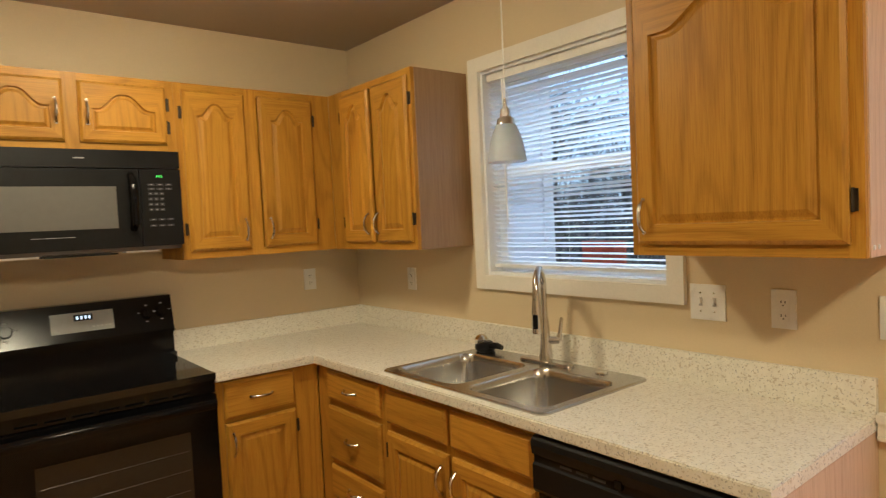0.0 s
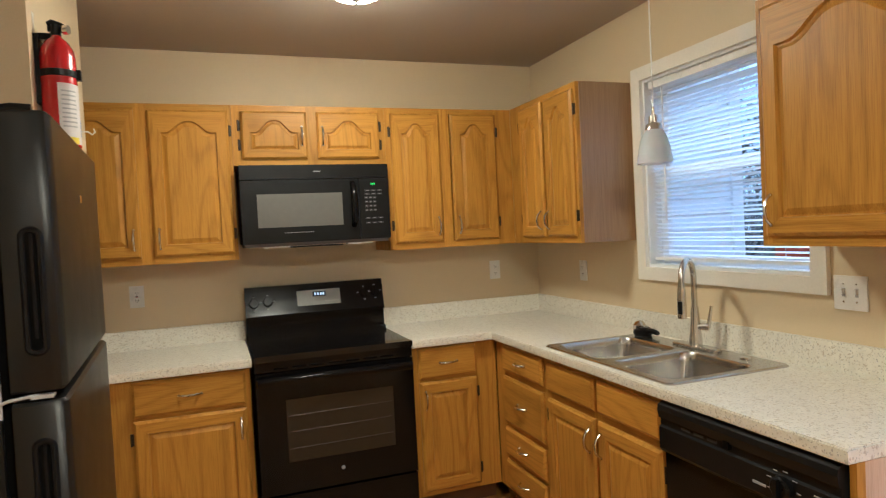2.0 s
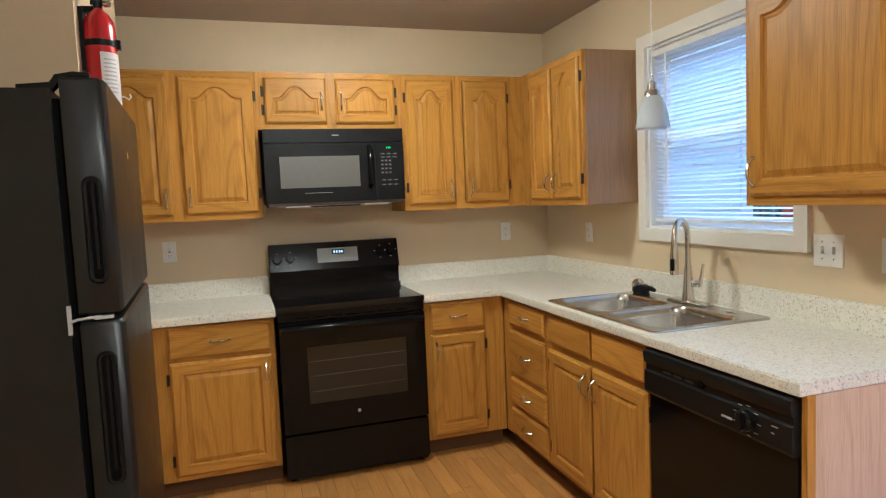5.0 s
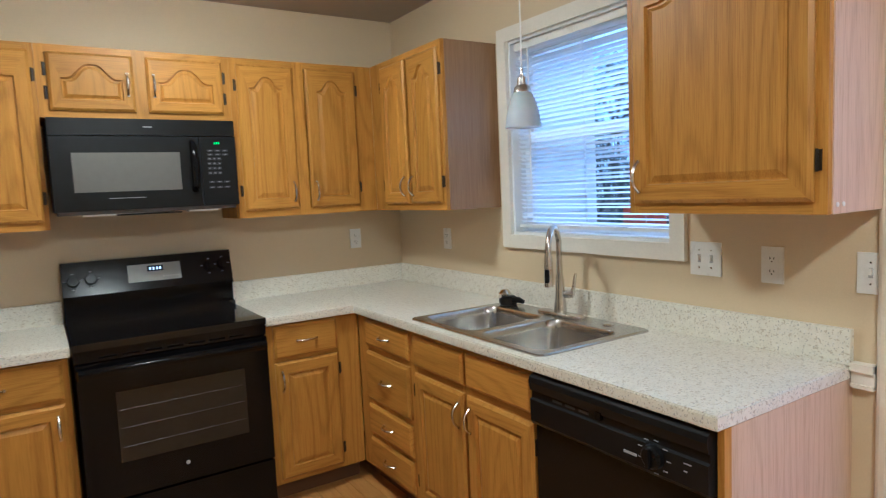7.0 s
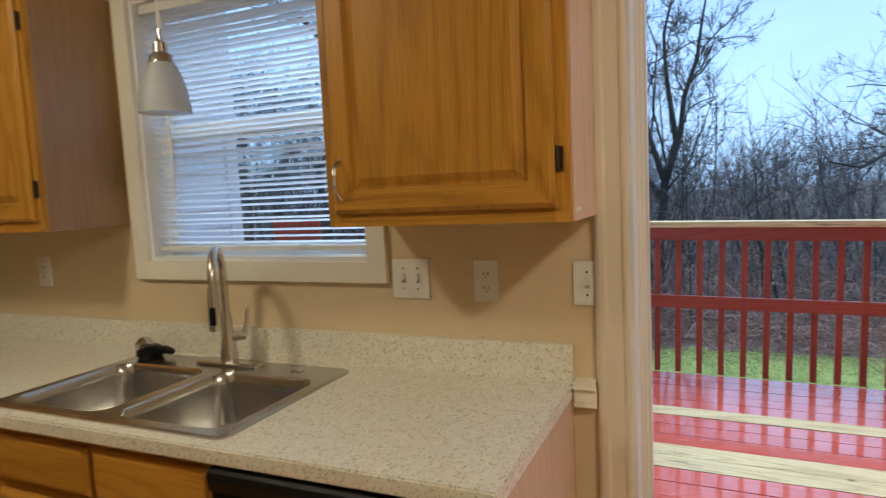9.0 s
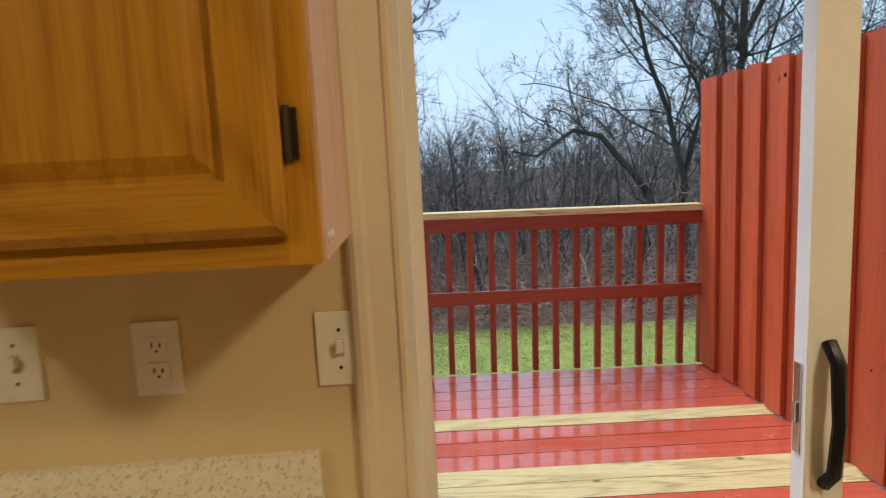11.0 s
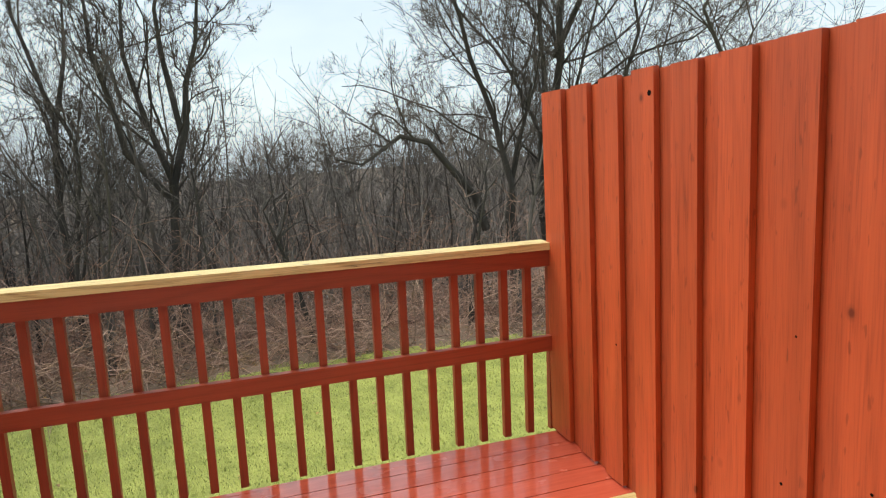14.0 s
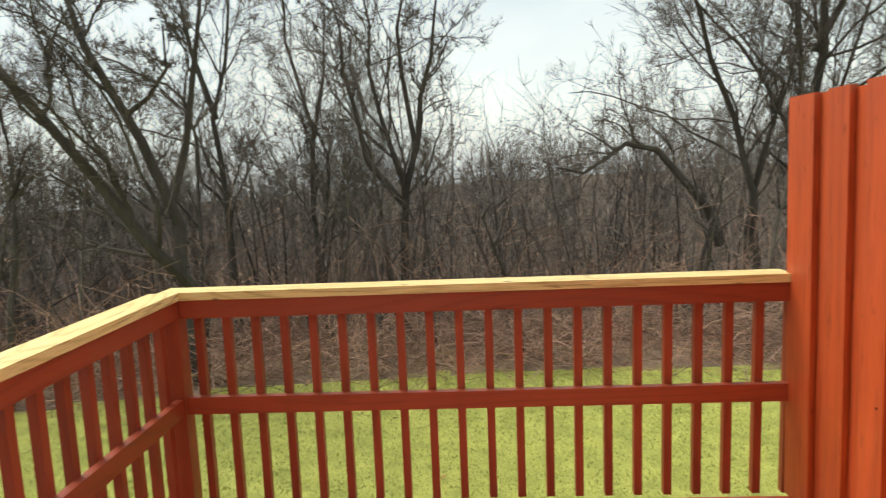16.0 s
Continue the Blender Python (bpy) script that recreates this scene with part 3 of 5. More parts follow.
def pull(parent, x, z_, upright, y=-0.019):
    bm = bmesh.new()
    pts, rad = [], []
    for i in range(11):
        u = -1 + i / 5
        s, o = u * 0.047, 0.026 * (1 - abs(u) ** 2.6)
        pts.append((x, y - o - 0.002, z_ + s) if upright else (x + s, y - o - 0.002, z_))
        rad.append(0.0045 + 0.0012 * (1 - u * u))
    tube(bm, pts, rad, 8)
    for s in (-0.047, 0.047):
        p = (x, y, z_ + s) if upright else (x + s, y, z_)
        tube(bm, [p, (p[0], p[1] - 0.005, p[2])], 0.0065, 8)
    return part("handle", bm, NICKEL, parent, "brushed nickel arched pull", True)


def hinge(parent, x, z_):
    bm = bmesh.new()
    box(bm, x - 0.004, x + 0.010, -0.004, 0.0, z_ - 0.026, z_ + 0.026)
    tube(bm, [(x, -0.007, z_ - 0.028), (x, -0.007, z_ + 0.028)], 0.004, 8)
    return part("hinge", bm, BRONZE, parent, "dark exposed hinge")


def cabinet(name, m, w, d, z0, z1, doors=(), drawers=(), rails=(), stiles=(), label="", toe=0.0, left=None, right=None, group="", hollow=0.0, sl=0.035, sr=0.035):
    """A cabinet with its back on the wall: x runs along the wall, the face frame stands at y = -d."""
    cab = thing(name, m, label, "cabinet", group)
    part("body", bev(box(bmesh.new(), 0.002, w - 0.002, -d + 0.019, -0.001, z0 + toe, hollow or z1), 0.001, 1), OAK_V, cab)
    if toe:
        part("toe_kick", box(bmesh.new(), 0.002, w - 0.002, -d + 0.075, -d + 0.09, z0, z0 + toe), KICK, cab, "dark toe kick board")
    edges = [0, *stiles, w]
    for x in edges:
        a, b = (0, sl) if x == 0 else (w - sr, w) if x == w else (x - 0.028, x + 0.028)
        part("stile", bbox(a, b, -d, -d + 0.019, z0 + toe, z1, 0.0015, 1), OAK_V, cab)
    for z_ in (z0 + toe, z1 - 0.035, *rails):
        for a, b in zip(edges, edges[1:]):
            part("rail", bbox(a + (sl if a == 0 else 0.028), b - (sr if b == w else 0.028), -d + 0.0005, -d + 0.019, z_, z_ + 0.035, 0.0015, 1), OAK_H, cab)
    for side, x in ((left, -0.004), (right, w)):
        if side:
            part("end_panel", box(bmesh.new(), x, x + 0.004, -d + 0.019, -0.001, z0 + toe, z1), side, cab, "plain veneered end panel")
    for x0, x1, za, zb, arch, hx, hz, hn in doors:
        dr = part("door", make_door(x1 - x0, zb - za, arch), [OAK_V, OAK_H], cab, "", False, pose(x0, -d - 0.0005, za))
        pull(dr, (x1 - x0) - 0.028 if hx == "r" else 0.028, hz - za, True)
        for hz_ in ((0.14, 0.86) if zb - za > 0.4 else (0.3, 0.7)):
            hinge(dr, (x1 - x0) + 0.006 if hn == "r" else -0.012, (zb - za) * hz_)
    for x0, x1, za, zb, hp in drawers:
        dr = part("drawer", make_drawer(x1 - x0, zb - za), OAK_H, cab, "", False, pose(x0, -d - 0.0005, za))
        if hp:
            pull(dr, (x1 - x0) / 2, (zb - za) / 2, False)
    return cab


UB, UT, UD = 1.368, 2.148, 0.315
E_ = lambda x: pose(x, 0, 0)              # cabinets on the cooker's wall
S_ = lambda y: pose(0, y, 0, 0, 0, -90)   # cabinets on the window's wall
G_UP, G_LO = "wall cabinets", "base cabinets"
AX = -2.72
cabinet("wall_cabinet", E_(AX), 0.85, UD, UB, UT, [(-2.675 - AX, -2.315 - AX, 1.402, 2.117, 0.055, "r", 1.49, "l"), (-2.257 - AX, -1.888 - AX, 1.402, 2.117, 0.055, "l", 1.49, "r")],
        stiles=[-2.286 - AX], label="golden oak wall cabinet with two arched raised-panel doors", group=G_UP)
AX = -1.869
cabinet("wall_cabinet", E_(AX), 0.791, UD, 1.842, UT, [(-1.828 - AX, -1.498 - AX, 1.872, 2.117, 0.062, "r", 1.99, "l"), (-1.446 - AX, -1.113 - AX, 1.872, 2.117, 0.062, "l", 1.99, "r")],
        stiles=[-1.472 - AX], label="short golden oak wall cabinet above the microwave", group=G_UP)
AX = -1.077
cabinet("wall_cabinet", E_(AX), 0.762, UD, UB, UT, [(-1.045 - AX, -0.765 - AX, 1.402, 2.117, 0.055, "r", 1.49, "l"), (-0.697 - AX, -0.419 - AX, 1.402, 2.117, 0.055, "l", 1.49, "r")],
        stiles=[-0.731 - AX], label="golden oak corner wall cabinet with two arched doors", group=G_UP, left=OAK_V, sr=0.108)
cabinet("wall_cabinet", S_(-0.318), 0.710, UD, UB, UT, [(0.128, 0.386, 1.402, 2.117, 0.055, "r", 1.49, "l"), (0.414, 0.690, 1.402, 2.117, 0.055, "l", 1.49, "r")],
        label="golden oak wall cabinet with dull veneered end beside the window", group=G_UP, right=VENEER, sl=0.132)
cabinet("wall_cabinet", S_(-2.087), 0.604, 0.300, 1.360, UT, [(0.024, 0.575, 1.392, 2.117, 0.075, "l", 1.475, "r")],
        label="golden oak wall cabinet with one wide arched door", group=G_UP, right=VENEER_PALE)
wide = [o for o in bpy.data.objects if o.name.startswith("wall_cabinet") and o.parent is None][-1]
for y in (-0.262, -0.232):
    part("screw_cap", tube(bmesh.new(), [(0.608, y, 1.383), (0.6105, y, 1.383)], 0.006, 12), WHITE, wide, "round white screw cap")
BD, BT = 0.605, 0.876
AX = -2.62
cabinet("base_cabinet", E_(AX), 0.757, BD, 0, BT, [(-2.362 - AX, -1.885 - AX, 0.125, 0.690, 0, "r", 0.60, "l")], [(-2.362 - AX, -1.885 - AX, 0.708, 0.864, True)],
        rails=[0.69], label="golden oak base cabinet between fridge and cooker", toe=0.1, group=G_LO, sl=0.262)
AX = -1.074
cabinet("base_cabinet", E_(AX), 0.465, BD, 0, BT, [(-1.043 - AX, -0.728 - AX, 0.125, 0.690, 0, "l", 0.60, "r")], [(-1.043 - AX, -0.728 - AX, 0.708, 0.864, True)],
        rails=[0.69], label="narrow golden oak base cabinet beside the cooker", toe=0.1, group=G_LO, sr=0.123)
cabinet("base_cabinet", S_(-0.6085), 0.545, BD, 0, BT, [], [(0.105, 0.520, 0.730, 0.855, True), (0.105, 0.520, 0.462, 0.700, True), (0.105, 0.520, 0.292, 0.435, True), (0.105, 0.520, 0.122, 0.266, True)],
        rails=[0.70, 0.43, 0.262], label="golden oak base cabinet with four drawers", toe=0.1, group=G_LO, sl=0.109)
cabinet("base_cabinet", S_(-1.154), 0.800, BD, 0, BT, [(0.022, 0.390, 0.125, 0.690, 0, "r", 0.60, "l"), (0.412, 0.790, 0.125, 0.690, 0, "l", 0.60, "r")],
        [(0.022, 0.390, 0.722, 0.850, False), (0.412, 0.790, 0.722, 0.850, False)], rails=[0.69], stiles=[0.401], hollow=0.70, label="golden oak sink base cabinet with two doors", toe=0.1, group=G_LO)
ep = thing("end_panel", pose(0, -2.602, 0), "pale pinkish veneered panel closing the counter end", "panel")
part("panel", box(bmesh.new(), -0.585, -0.001, -0.018, 0, 0, 0.876), VENEER_PALE, ep)
part("stile", bbox(-0.613, -0.585, -0.018, 0, 0, 0.876, 0.001, 1), OAK_V, ep, "oak edge stile")

# ---------------------------------------------------------------- worktops
def worktop(cells_x, cells_y, keep, zt=0.914, th=0.038):
    bm = bmesh.new()
    vs = {}
    fs = []
    for a, b in zip(cells_x, cells_x[1:]):
        for c, d in zip(cells_y, cells_y[1:]):
            if keep((a + b) / 2, (c + d) / 2):
                for p in ((a, c), (b, c), (b, d), (a, d)):
                    if p not in vs:
                        vs[p] = bm.verts.new((*p, zt))
                fs.append(bm.faces.new([vs[p] for p in ((a, c), (b, c), (b, d), (a, d))]))
    ext = bmesh.ops.extrude_face_region(bm, geom=fs)
    bmesh.ops.translate(bm, verts=[v for v in ext["geom"] if isinstance(v, bmesh.types.BMVert)], vec=(0, 0, -th))
    bmesh.ops.recalc_face_normals(bm, faces=bm.faces)
    es = [e for e in bm.edges if len(e.link_faces) == 2 and e.calc_face_angle(0) > 0.5 and abs(e.verts[0].co.z - e.verts[1].co.z) < 1e-4]
    bmesh.ops.bevel(bm, geom=es, offset=0.004, segments=2, affect="EDGES")
    return bm


SX0, SX1, SY0, SY1 = -0.595, -0.075, -1.962, -1.150     # sink cut-out
CE = -2.622
top = thing("worktop", pose(0, 0, 0), "speckled cream laminate worktop round the corner with the sink", "worktop")
part("slab", worktop([-1.081, -0.642, SX0, SX1, -0.001], [CE, SY0, SY1, -0.642, -0.001], lambda x, y: (y > -0.642 or x > -0.642) and not (SX0 < x < SX1 and SY0 < y < SY1)), COUNTER, top)
part("backsplash", bbox(-1.081, -0.021, -0.020, -0.001, 0.9145, 1.018, 0.003), COUNTER, top)
part("backsplash", bbox(-0.021, -0.001, CE, -0.001, 0.9145, 1.018, 0.003), COUNTER, top)
top2 = thing("worktop", pose(0, 0, 0), "short speckled cream laminate worktop beside the cooker", "worktop")
part("slab", worktop([-2.72, -1.853], [-0.642, -0.001], lambda x, y: True), COUNTER, top2)
part("backsplash", bbox(-2.72, -1.853, -0.020, -0.001, 0.9145, 1.018, 0.003), COUNTER, top2)

# sink
sink = thing("kitchen_sink", pose(0, 0, 0.918), "double-bowl stainless steel sink set in the worktop", "sink")
R0, R1, Q0, Q1 = -0.607, -0.064, -1.975, -1.137
bowls = ((-0.572, -0.185, -1.540, -1.172), (-0.572, -0.185, -1.940, -1.580))
bm = bmesh.new()
outer = [bm.verts.new((x, y, 0.0)) for x, y in roundrect(R0, R1, Q0, Q1, 0.03)]
lip = [bm.verts.new((x, y, 0.004)) for x, y in roundrect(R0 + 0.006, R1 - 0.006, Q0 + 0.006, Q1 - 0.006, 0.026)]
low = [bm.verts.new((x, y, -0.004)) for x, y in roundrect(R0, R1, Q0, Q1, 0.03)]
bridge(bm, low, outer); bridge(bm, outer, lip)
loops = [lip]
holes = []
for b in bowls:
    hl = [bm.verts.new((x, y, 0.004)) for x, y in roundrect(*b, 0.055)]
    holes.append(hl)
    loops.append(hl)
es = []
for lp in loops:
    for i in range(len(lp)):
        es.append(bm.edges.get((lp[i], lp[(i + 1) % len(lp)])) or bm.edges.new((lp[i], lp[(i + 1) % len(lp)])))
bmesh.ops.triangle_fill(bm, edges=es, use_beauty=True)
part("rim", bm, STEEL, sink, "brushed steel rim")
for b in bowls:
    bm = bmesh.new()
    prof = ((0, 0.004, 0.055), (0.006, -0.002, 0.052), (0.010, -0.03, 0.052), (0.018, -0.15, 0.055), (0.035, -0.172, 0.06), (0.07, -0.178, 0.06))
    rr = [[bm.verts.new((x, y, z_)) for x, y in roundrect(b[0] + d, b[1] - d, b[2] + d, b[3] - d, r)] for d, z_, r in prof]
    for p, q in zip(rr, rr[1:]):
        bridge(bm, p, q)
    bm.faces.new(rr[-1])
    bw = part("bowl", bm, STEEL, sink, "deep brushed steel bowl", True)
    for p in bw.data.polygons:
        p.use_smooth = True
    part("drain", lathe(bmesh.new(), ((0.045, 0), (0.043, 0.003), (0.03, 0.001), (0.008, 0.002)), ((b[0] + b[1]) / 2, (b[2] + b[3]) / 2, -0.177)), CHROME, bw)
part("hole_cover", lathe(bmesh.new(), ((0.021, 0), (0.020, 0.004), (0.012, 0.006)), (-0.118, -1.815, 0.004)), CHROME, sink, "round chrome hole cover", True)

faucet = thing("kitchen_faucet", pose(-0.118, -1.555, 0.923), "brushed nickel pull-down faucet with side lever", "faucet")
fb = bmesh.new()
pl = [[fb.verts.new((x, y, z_)) for x, y in roundrect(-0.03 + d, 0.03 - d, -0.128 + d, 0.128 - d, 0.029 - d)] for d, z_ in ((0, 0), (0, 0.006), (0.006, 0.011))]
bridge(fb, pl[0], pl[1]); bridge(fb, pl[1], pl[2]); fb.faces.new(pl[2])
part("base_plate", fb, NICKEL, faucet, "", True)
part("body", lathe(bmesh.new(), ((0.027, 0.01), (0.026, 0.03), (0.022, 0.07), (0.018, 0.14), (0.0145, 0.17))), NICKEL, faucet, "", True)
SPIN = pose(0, 0, 0, 0, 0, 33)
arc = [(0, 0, 0.165), (0, 0, 0.27)] + [(-0.085 + 0.085 * math.cos(radians(a)), 0, 0.285 + 0.085 * math.sin(radians(a))) for a in range(0, 181, 15)] + [(-0.172, 0, 0.25)]
part("spout", tube(bmesh.new(), arc, 0.0125, 12), NICKEL, faucet, "", True, SPIN)
sh = part("spray_head", tube(bmesh.new(), [(-0.172, 0, 0.27), (-0.173, 0, 0.24), (-0.176, 0, 0.17), (-0.177, 0, 0.145)], [0.014, 0.017, 0.019, 0.0175], 14), NICKEL, faucet, "", True, SPIN)
part("button", bbox(-0.20, -0.192, -0.008, 0.008, 0.165, 0.215, 0.003), BLACK_PL, sh, "black spray button")
lv = bmesh.new()
tube(lv, [(0, 0, 0.085), (0, -0.035, 0.088), (0, -0.055, 0.088)], [0.016, 0.016, 0.015], 12)
tube(lv, [(0, -0.05, 0.085), (0, -0.058, 0.12), (0, -0.066, 0.175)], [0.011, 0.008, 0.006], 10)
part("lever", lv, NICKEL, faucet, "", True, SPIN)

st = thing("sink_strainer", pose(-0.115, -1.205, 0.923), "black rubber and chrome sink strainer on the sink rim", "strainer")
part("flange", lathe(bmesh.new(), ((0.038, 0), (0.045, 0.012), (0.042, 0.030), (0.03, 0.04)), n=18), BLACK_PL, st, "black rubber flange", True)
part("cap", lathe(bmesh.new(), ((0.030, 0.0), (0.031, 0.02), (0.018, 0.036), (0.006, 0.04)), (-0.008, 0.012, 0.03), 18), CHROME, st, "chrome cap", True)
part("arm", tube(bmesh.new(), [(0, -0.03, 0.02), (0.004, -0.07, 0.028), (0.006, -0.10, 0.022)], [0.016, 0.014, 0.01], 8), BLACK_PL, st, "", True)

# ---------------------------------------------------------------- appliances
RACK = plain("dull_rack_wire", (0.12, 0.11, 0.10), 0.4, 0.5)
rg = thing("electric_range", pose(-1.848, 0, 0), "black glass-top electric range against the wall", "cooker")
RW = 0.763
part("body", bbox(0.004, RW - 0.004, -0.625, -0.02, 0.02, 0.895, 0.004), BLACK, rg)
part("cooktop", bbox(0, RW, -0.648, -0.10, 0.896, 0.920, 0.005), COOKTOP, rg, "shiny black glass cooktop")
bm = bmesh.new()
for y0, y1, z0, z1 in ((-0.115, -0.02, 0.90, 1.06),):
    box(bm, 0.0, RW, y0, y1, z0, z1)
part("backguard", bev(bm, 0.012, 3), BLACK, rg, "black enamel backguard")
part("ledge", bbox(0.004, RW - 0.004, -0.165, -0.100, 0.905, 0.945, 0.020, 5), GLOSS, rg, "glossy black rounded ledge behind the cooktop", True)
part("lower_lip", bbox(0.0, RW, -0.140, -0.118, 1.036, 1.048, 0.005, 2), BLACK, rg, "", True)
bg = bmesh.new()
a = [bg.verts.new(p) for p in ((0, -0.135, 1.045), (RW, -0.135, 1.045), (RW, -0.095, 1.203), (0, -0.095, 1.203), (0, -0.03, 1.045), (RW, -0.03, 1.045), (RW, -0.03, 1.203), (0, -0.03, 1.203))]
for f in ((0, 1, 2, 3), (5, 4, 7, 6), (3, 2, 6, 7), (1, 0, 4, 5), (0, 3, 7, 4), (2, 1, 5, 6)):
    bg.faces.new([a[i] for i in f])
ctl = part("control_panel", bev(bg, 0.006, 2), BLACK, rg, "tilted black control panel")
tilt = lambda x, z_, off=0.0: (x, -0.135 + (z_ - 1.045) * 0.253 - off, z_)
def on_panel(x0, x1, z0, z1, off):
    bm = bmesh.new()
    v = [bm.verts.new(tilt(*p, off)) for p in ((x0, z0), (x1, z0), (x1, z1), (x0, z1))]
    w = [bm.verts.new(tilt(*p, -0.003)) for p in ((x0, z0), (x1, z0), (x1, z1), (x0, z1))]
    bm.faces.new(v)
    bridge(bm, v, w)
    return bm
part("display", on_panel(0.275, 0.515, 1.085, 1.168, 0.002), LCD, ctl, "grey lit display window")
part("clock_inset", on_panel(0.362, 0.434, 1.132, 1.158, 0.0028), BLACK, ctl, "black clock inset")
for i, x in enumerate((0.372, 0.388, 0.404, 0.418)):
    part("digit", on_panel(x, x + 0.007, 1.138, 1.152, 0.0035), LED_WHITE, ctl)
for i in range(5):
    part("key_mark", on_panel(0.43 + 0.016 * i, 0.44 + 0.016 * i, 1.10, 1.106, 0.0035), GREY_MARK, ctl)
for x, z_ in ((0.045, 1.115), (0.118, 1.120), (0.652, 1.130), (0.716, 1.134)):
    kb = bmesh.new()
    lathe(kb, ((0.026, 0), (0.025, 0.012), (0.021, 0.024)), n=20)
    box(kb, -0.005, 0.005, -0.022, 0.022, 0.02, 0.034)
    part("knob", kb, BLACK, ctl, "black control knob", True, Matrix.Translation(tilt(x, z_)) @ Euler((radians(76), 0, 0)).to_matrix().to_4x4())
    for dx, dz in ((0, 0.036), (-0.034, 0.004), (0.034, 0.004), (0, -0.036)):
        part("dial_mark", on_panel(x + dx - 0.006, x + dx + 0.006, z_ + dz - 0.0016, z_ + dz + 0.0016, 0.001), GREY_MARK, ctl)
part("front_trim", bbox(-0.001, RW + 0.001, -0.660, -0.630, 0.894, 0.9225, 0.012, 4), GLOSS, rg, "rounded black front edge", True)
bm = box(bmesh.new(), 0.002, RW - 0.002, -0.652, -0.61, 0.845, 0.893)
part("vent_strip", bev(bm, 0.008, 2), BLACK, rg)
for i in range(7):
    part("vent_slot", box(bmesh.new(), 0.09 + i * 0.085, 0.155 + i * 0.085, -0.6535, -0.648, 0.856, 0.863), DARK, rg)
od = part("oven_door", bbox(0.004, RW - 0.004, -0.668, -0.627, 0.272, 0.840, 0.010, 3), BLACK, rg, "glossy black oven door")
part("window", bbox(0.135, 0.650, -0.6705, -0.664, 0.418, 0.712, 0.002, 1), OVEN_GLASS, od, "dark oven window")
for z_ in (0.48, 0.56, 0.635):
    part("rack_line", tube(bmesh.new(), [(0.145, -0.6712, z_), (0.64, -0.6712, z_ + 0.004)], 0.0006, 5), RACK, od)
hb = bmesh.new()
HANDLE = [(0.006, -0.664, 0.802), (0.012, -0.690, 0.806), (0.10, -0.702, 0.810), (RW / 2, -0.706, 0.812), (RW - 0.10, -0.702, 0.810), (RW - 0.012, -0.690, 0.806), (RW - 0.006, -0.664, 0.802)]
rings = [[hb.verts.new((x, y + 0.011 * math.cos(k * math.tau / 10), z_ + 0.021 * math.sin(k * math.tau / 10))) for k in range(10)] for x, y, z_ in HANDLE]
for a, b in zip(rings, rings[1:]):
    bridge(hb, a, b)
hb.faces.new(rings[0]); hb.faces.new(rings[-1])
part("handle", hb, BLACK, od, "broad glossy black bar handle", True)
part("badge", tube(bmesh.new(), [(0.385, -0.668, 0.352), (0.385, -0.6725, 0.352)], 0.0085, 20), GREY_MARK, od, "small round grey badge")
part("drawer", bbox(0.004, RW - 0.004, -0.660, -0.62, 0.045, 0.258, 0.008, 2), BLACK, rg, "black storage drawer front")
for x in (0.04, RW - 0.04):
    for y in (-0.58, -0.07):
        part("foot", tube(bmesh.new(), [(x, y, 0), (x, y, 0.022)], 0.018, 10), BLACK_PL, rg)

mw = thing("microwave", pose(-1.851, 0, 0), "black over-the-range microwave under the short cabinet", "microwave")
MW, MZ0, MZ1 = 0.757, 1.428, 1.834
part("body", bbox(0, MW, -0.365, -0.012, MZ0 + 0.01, MZ1, 0.004), BLACK_PL, mw)
part("grille", bbox(0, MW, -0.400, -0.365, 1.762, MZ1, 0.008, 2), BLACK_PL, mw, "black vent grille along the top")
part("brand_mark", box(bmesh.new(), 0.362, 0.40, -0.4015, -0.3995, 1.797, 1.802), GREY_MARK, mw)
dr = part("door", bbox(0.0, 0.592, -0.402, -0.365, MZ0 + 0.012, 1.758, 0.010, 3), BLACK_PL, mw, "black microwave door")
part("window", bbox(0.078, 0.505, -0.4045, -0.398, 1.520, 1.688, 0.003, 1), MW_GLASS, dr, "grey screened window")
part("trim_line", bbox(0.205, 0.350, -0.4035, -0.400, 1.490, 1.492, 0.0005, 1), GREY_MARK, dr)
hb = tube(bmesh.new(), [(0.562, -0.398, 1.735), (0.562, -0.425, 1.715), (0.562, -0.440, 1.625), (0.562, -0.428, 1.535), (0.562, -0.398, 1.515)], [0.014, 0.016, 0.017, 0.016, 0.014], 12)
part("handle", hb, BLACK, dr, "glossy black bowed handle", True)
cp = part("control_panel", bbox(0.595, MW, -0.402, -0.365, MZ0 + 0.012, 1.758, 0.010, 3), BLACK_PL, mw, "black keypad panel")
for i in range(3):
    part("digit", box(bmesh.new(), 0.660 + i * 0.009, 0.6645 + i * 0.009, -0.4038, -0.4015, 1.724, 1.733), LED_GREEN, cp, "green clock digit")
keys = [(0.625 + 0.022 * c, 1.585 + 0.022 * r, 0.017, 0.012) for c in range(3) for r in range(4)]
keys += [(0.625 + 0.034 * c, z_, 0.027, 0.009) for c in range(3) for z_ in (1.690, 1.672, 1.545, 1.520)]
for x, z_, w_, h_ in keys:
    part("key", box(bmesh.new(), x, x + w_, -0.4032, -0.4018, z_, z_ + h_), plain("key_grey", (0.045, 0.045, 0.048), 0.5) if "key_grey" not in bpy.data.materials else bpy.data.materials["key_grey"], cp)
    part("key_mark", box(bmesh.new(), x + w_ * 0.3, x + w_ * 0.7, -0.4040, -0.4030, z_ + h_ * 0.4, z_ + h_ * 0.6), GREY_MARK, cp)
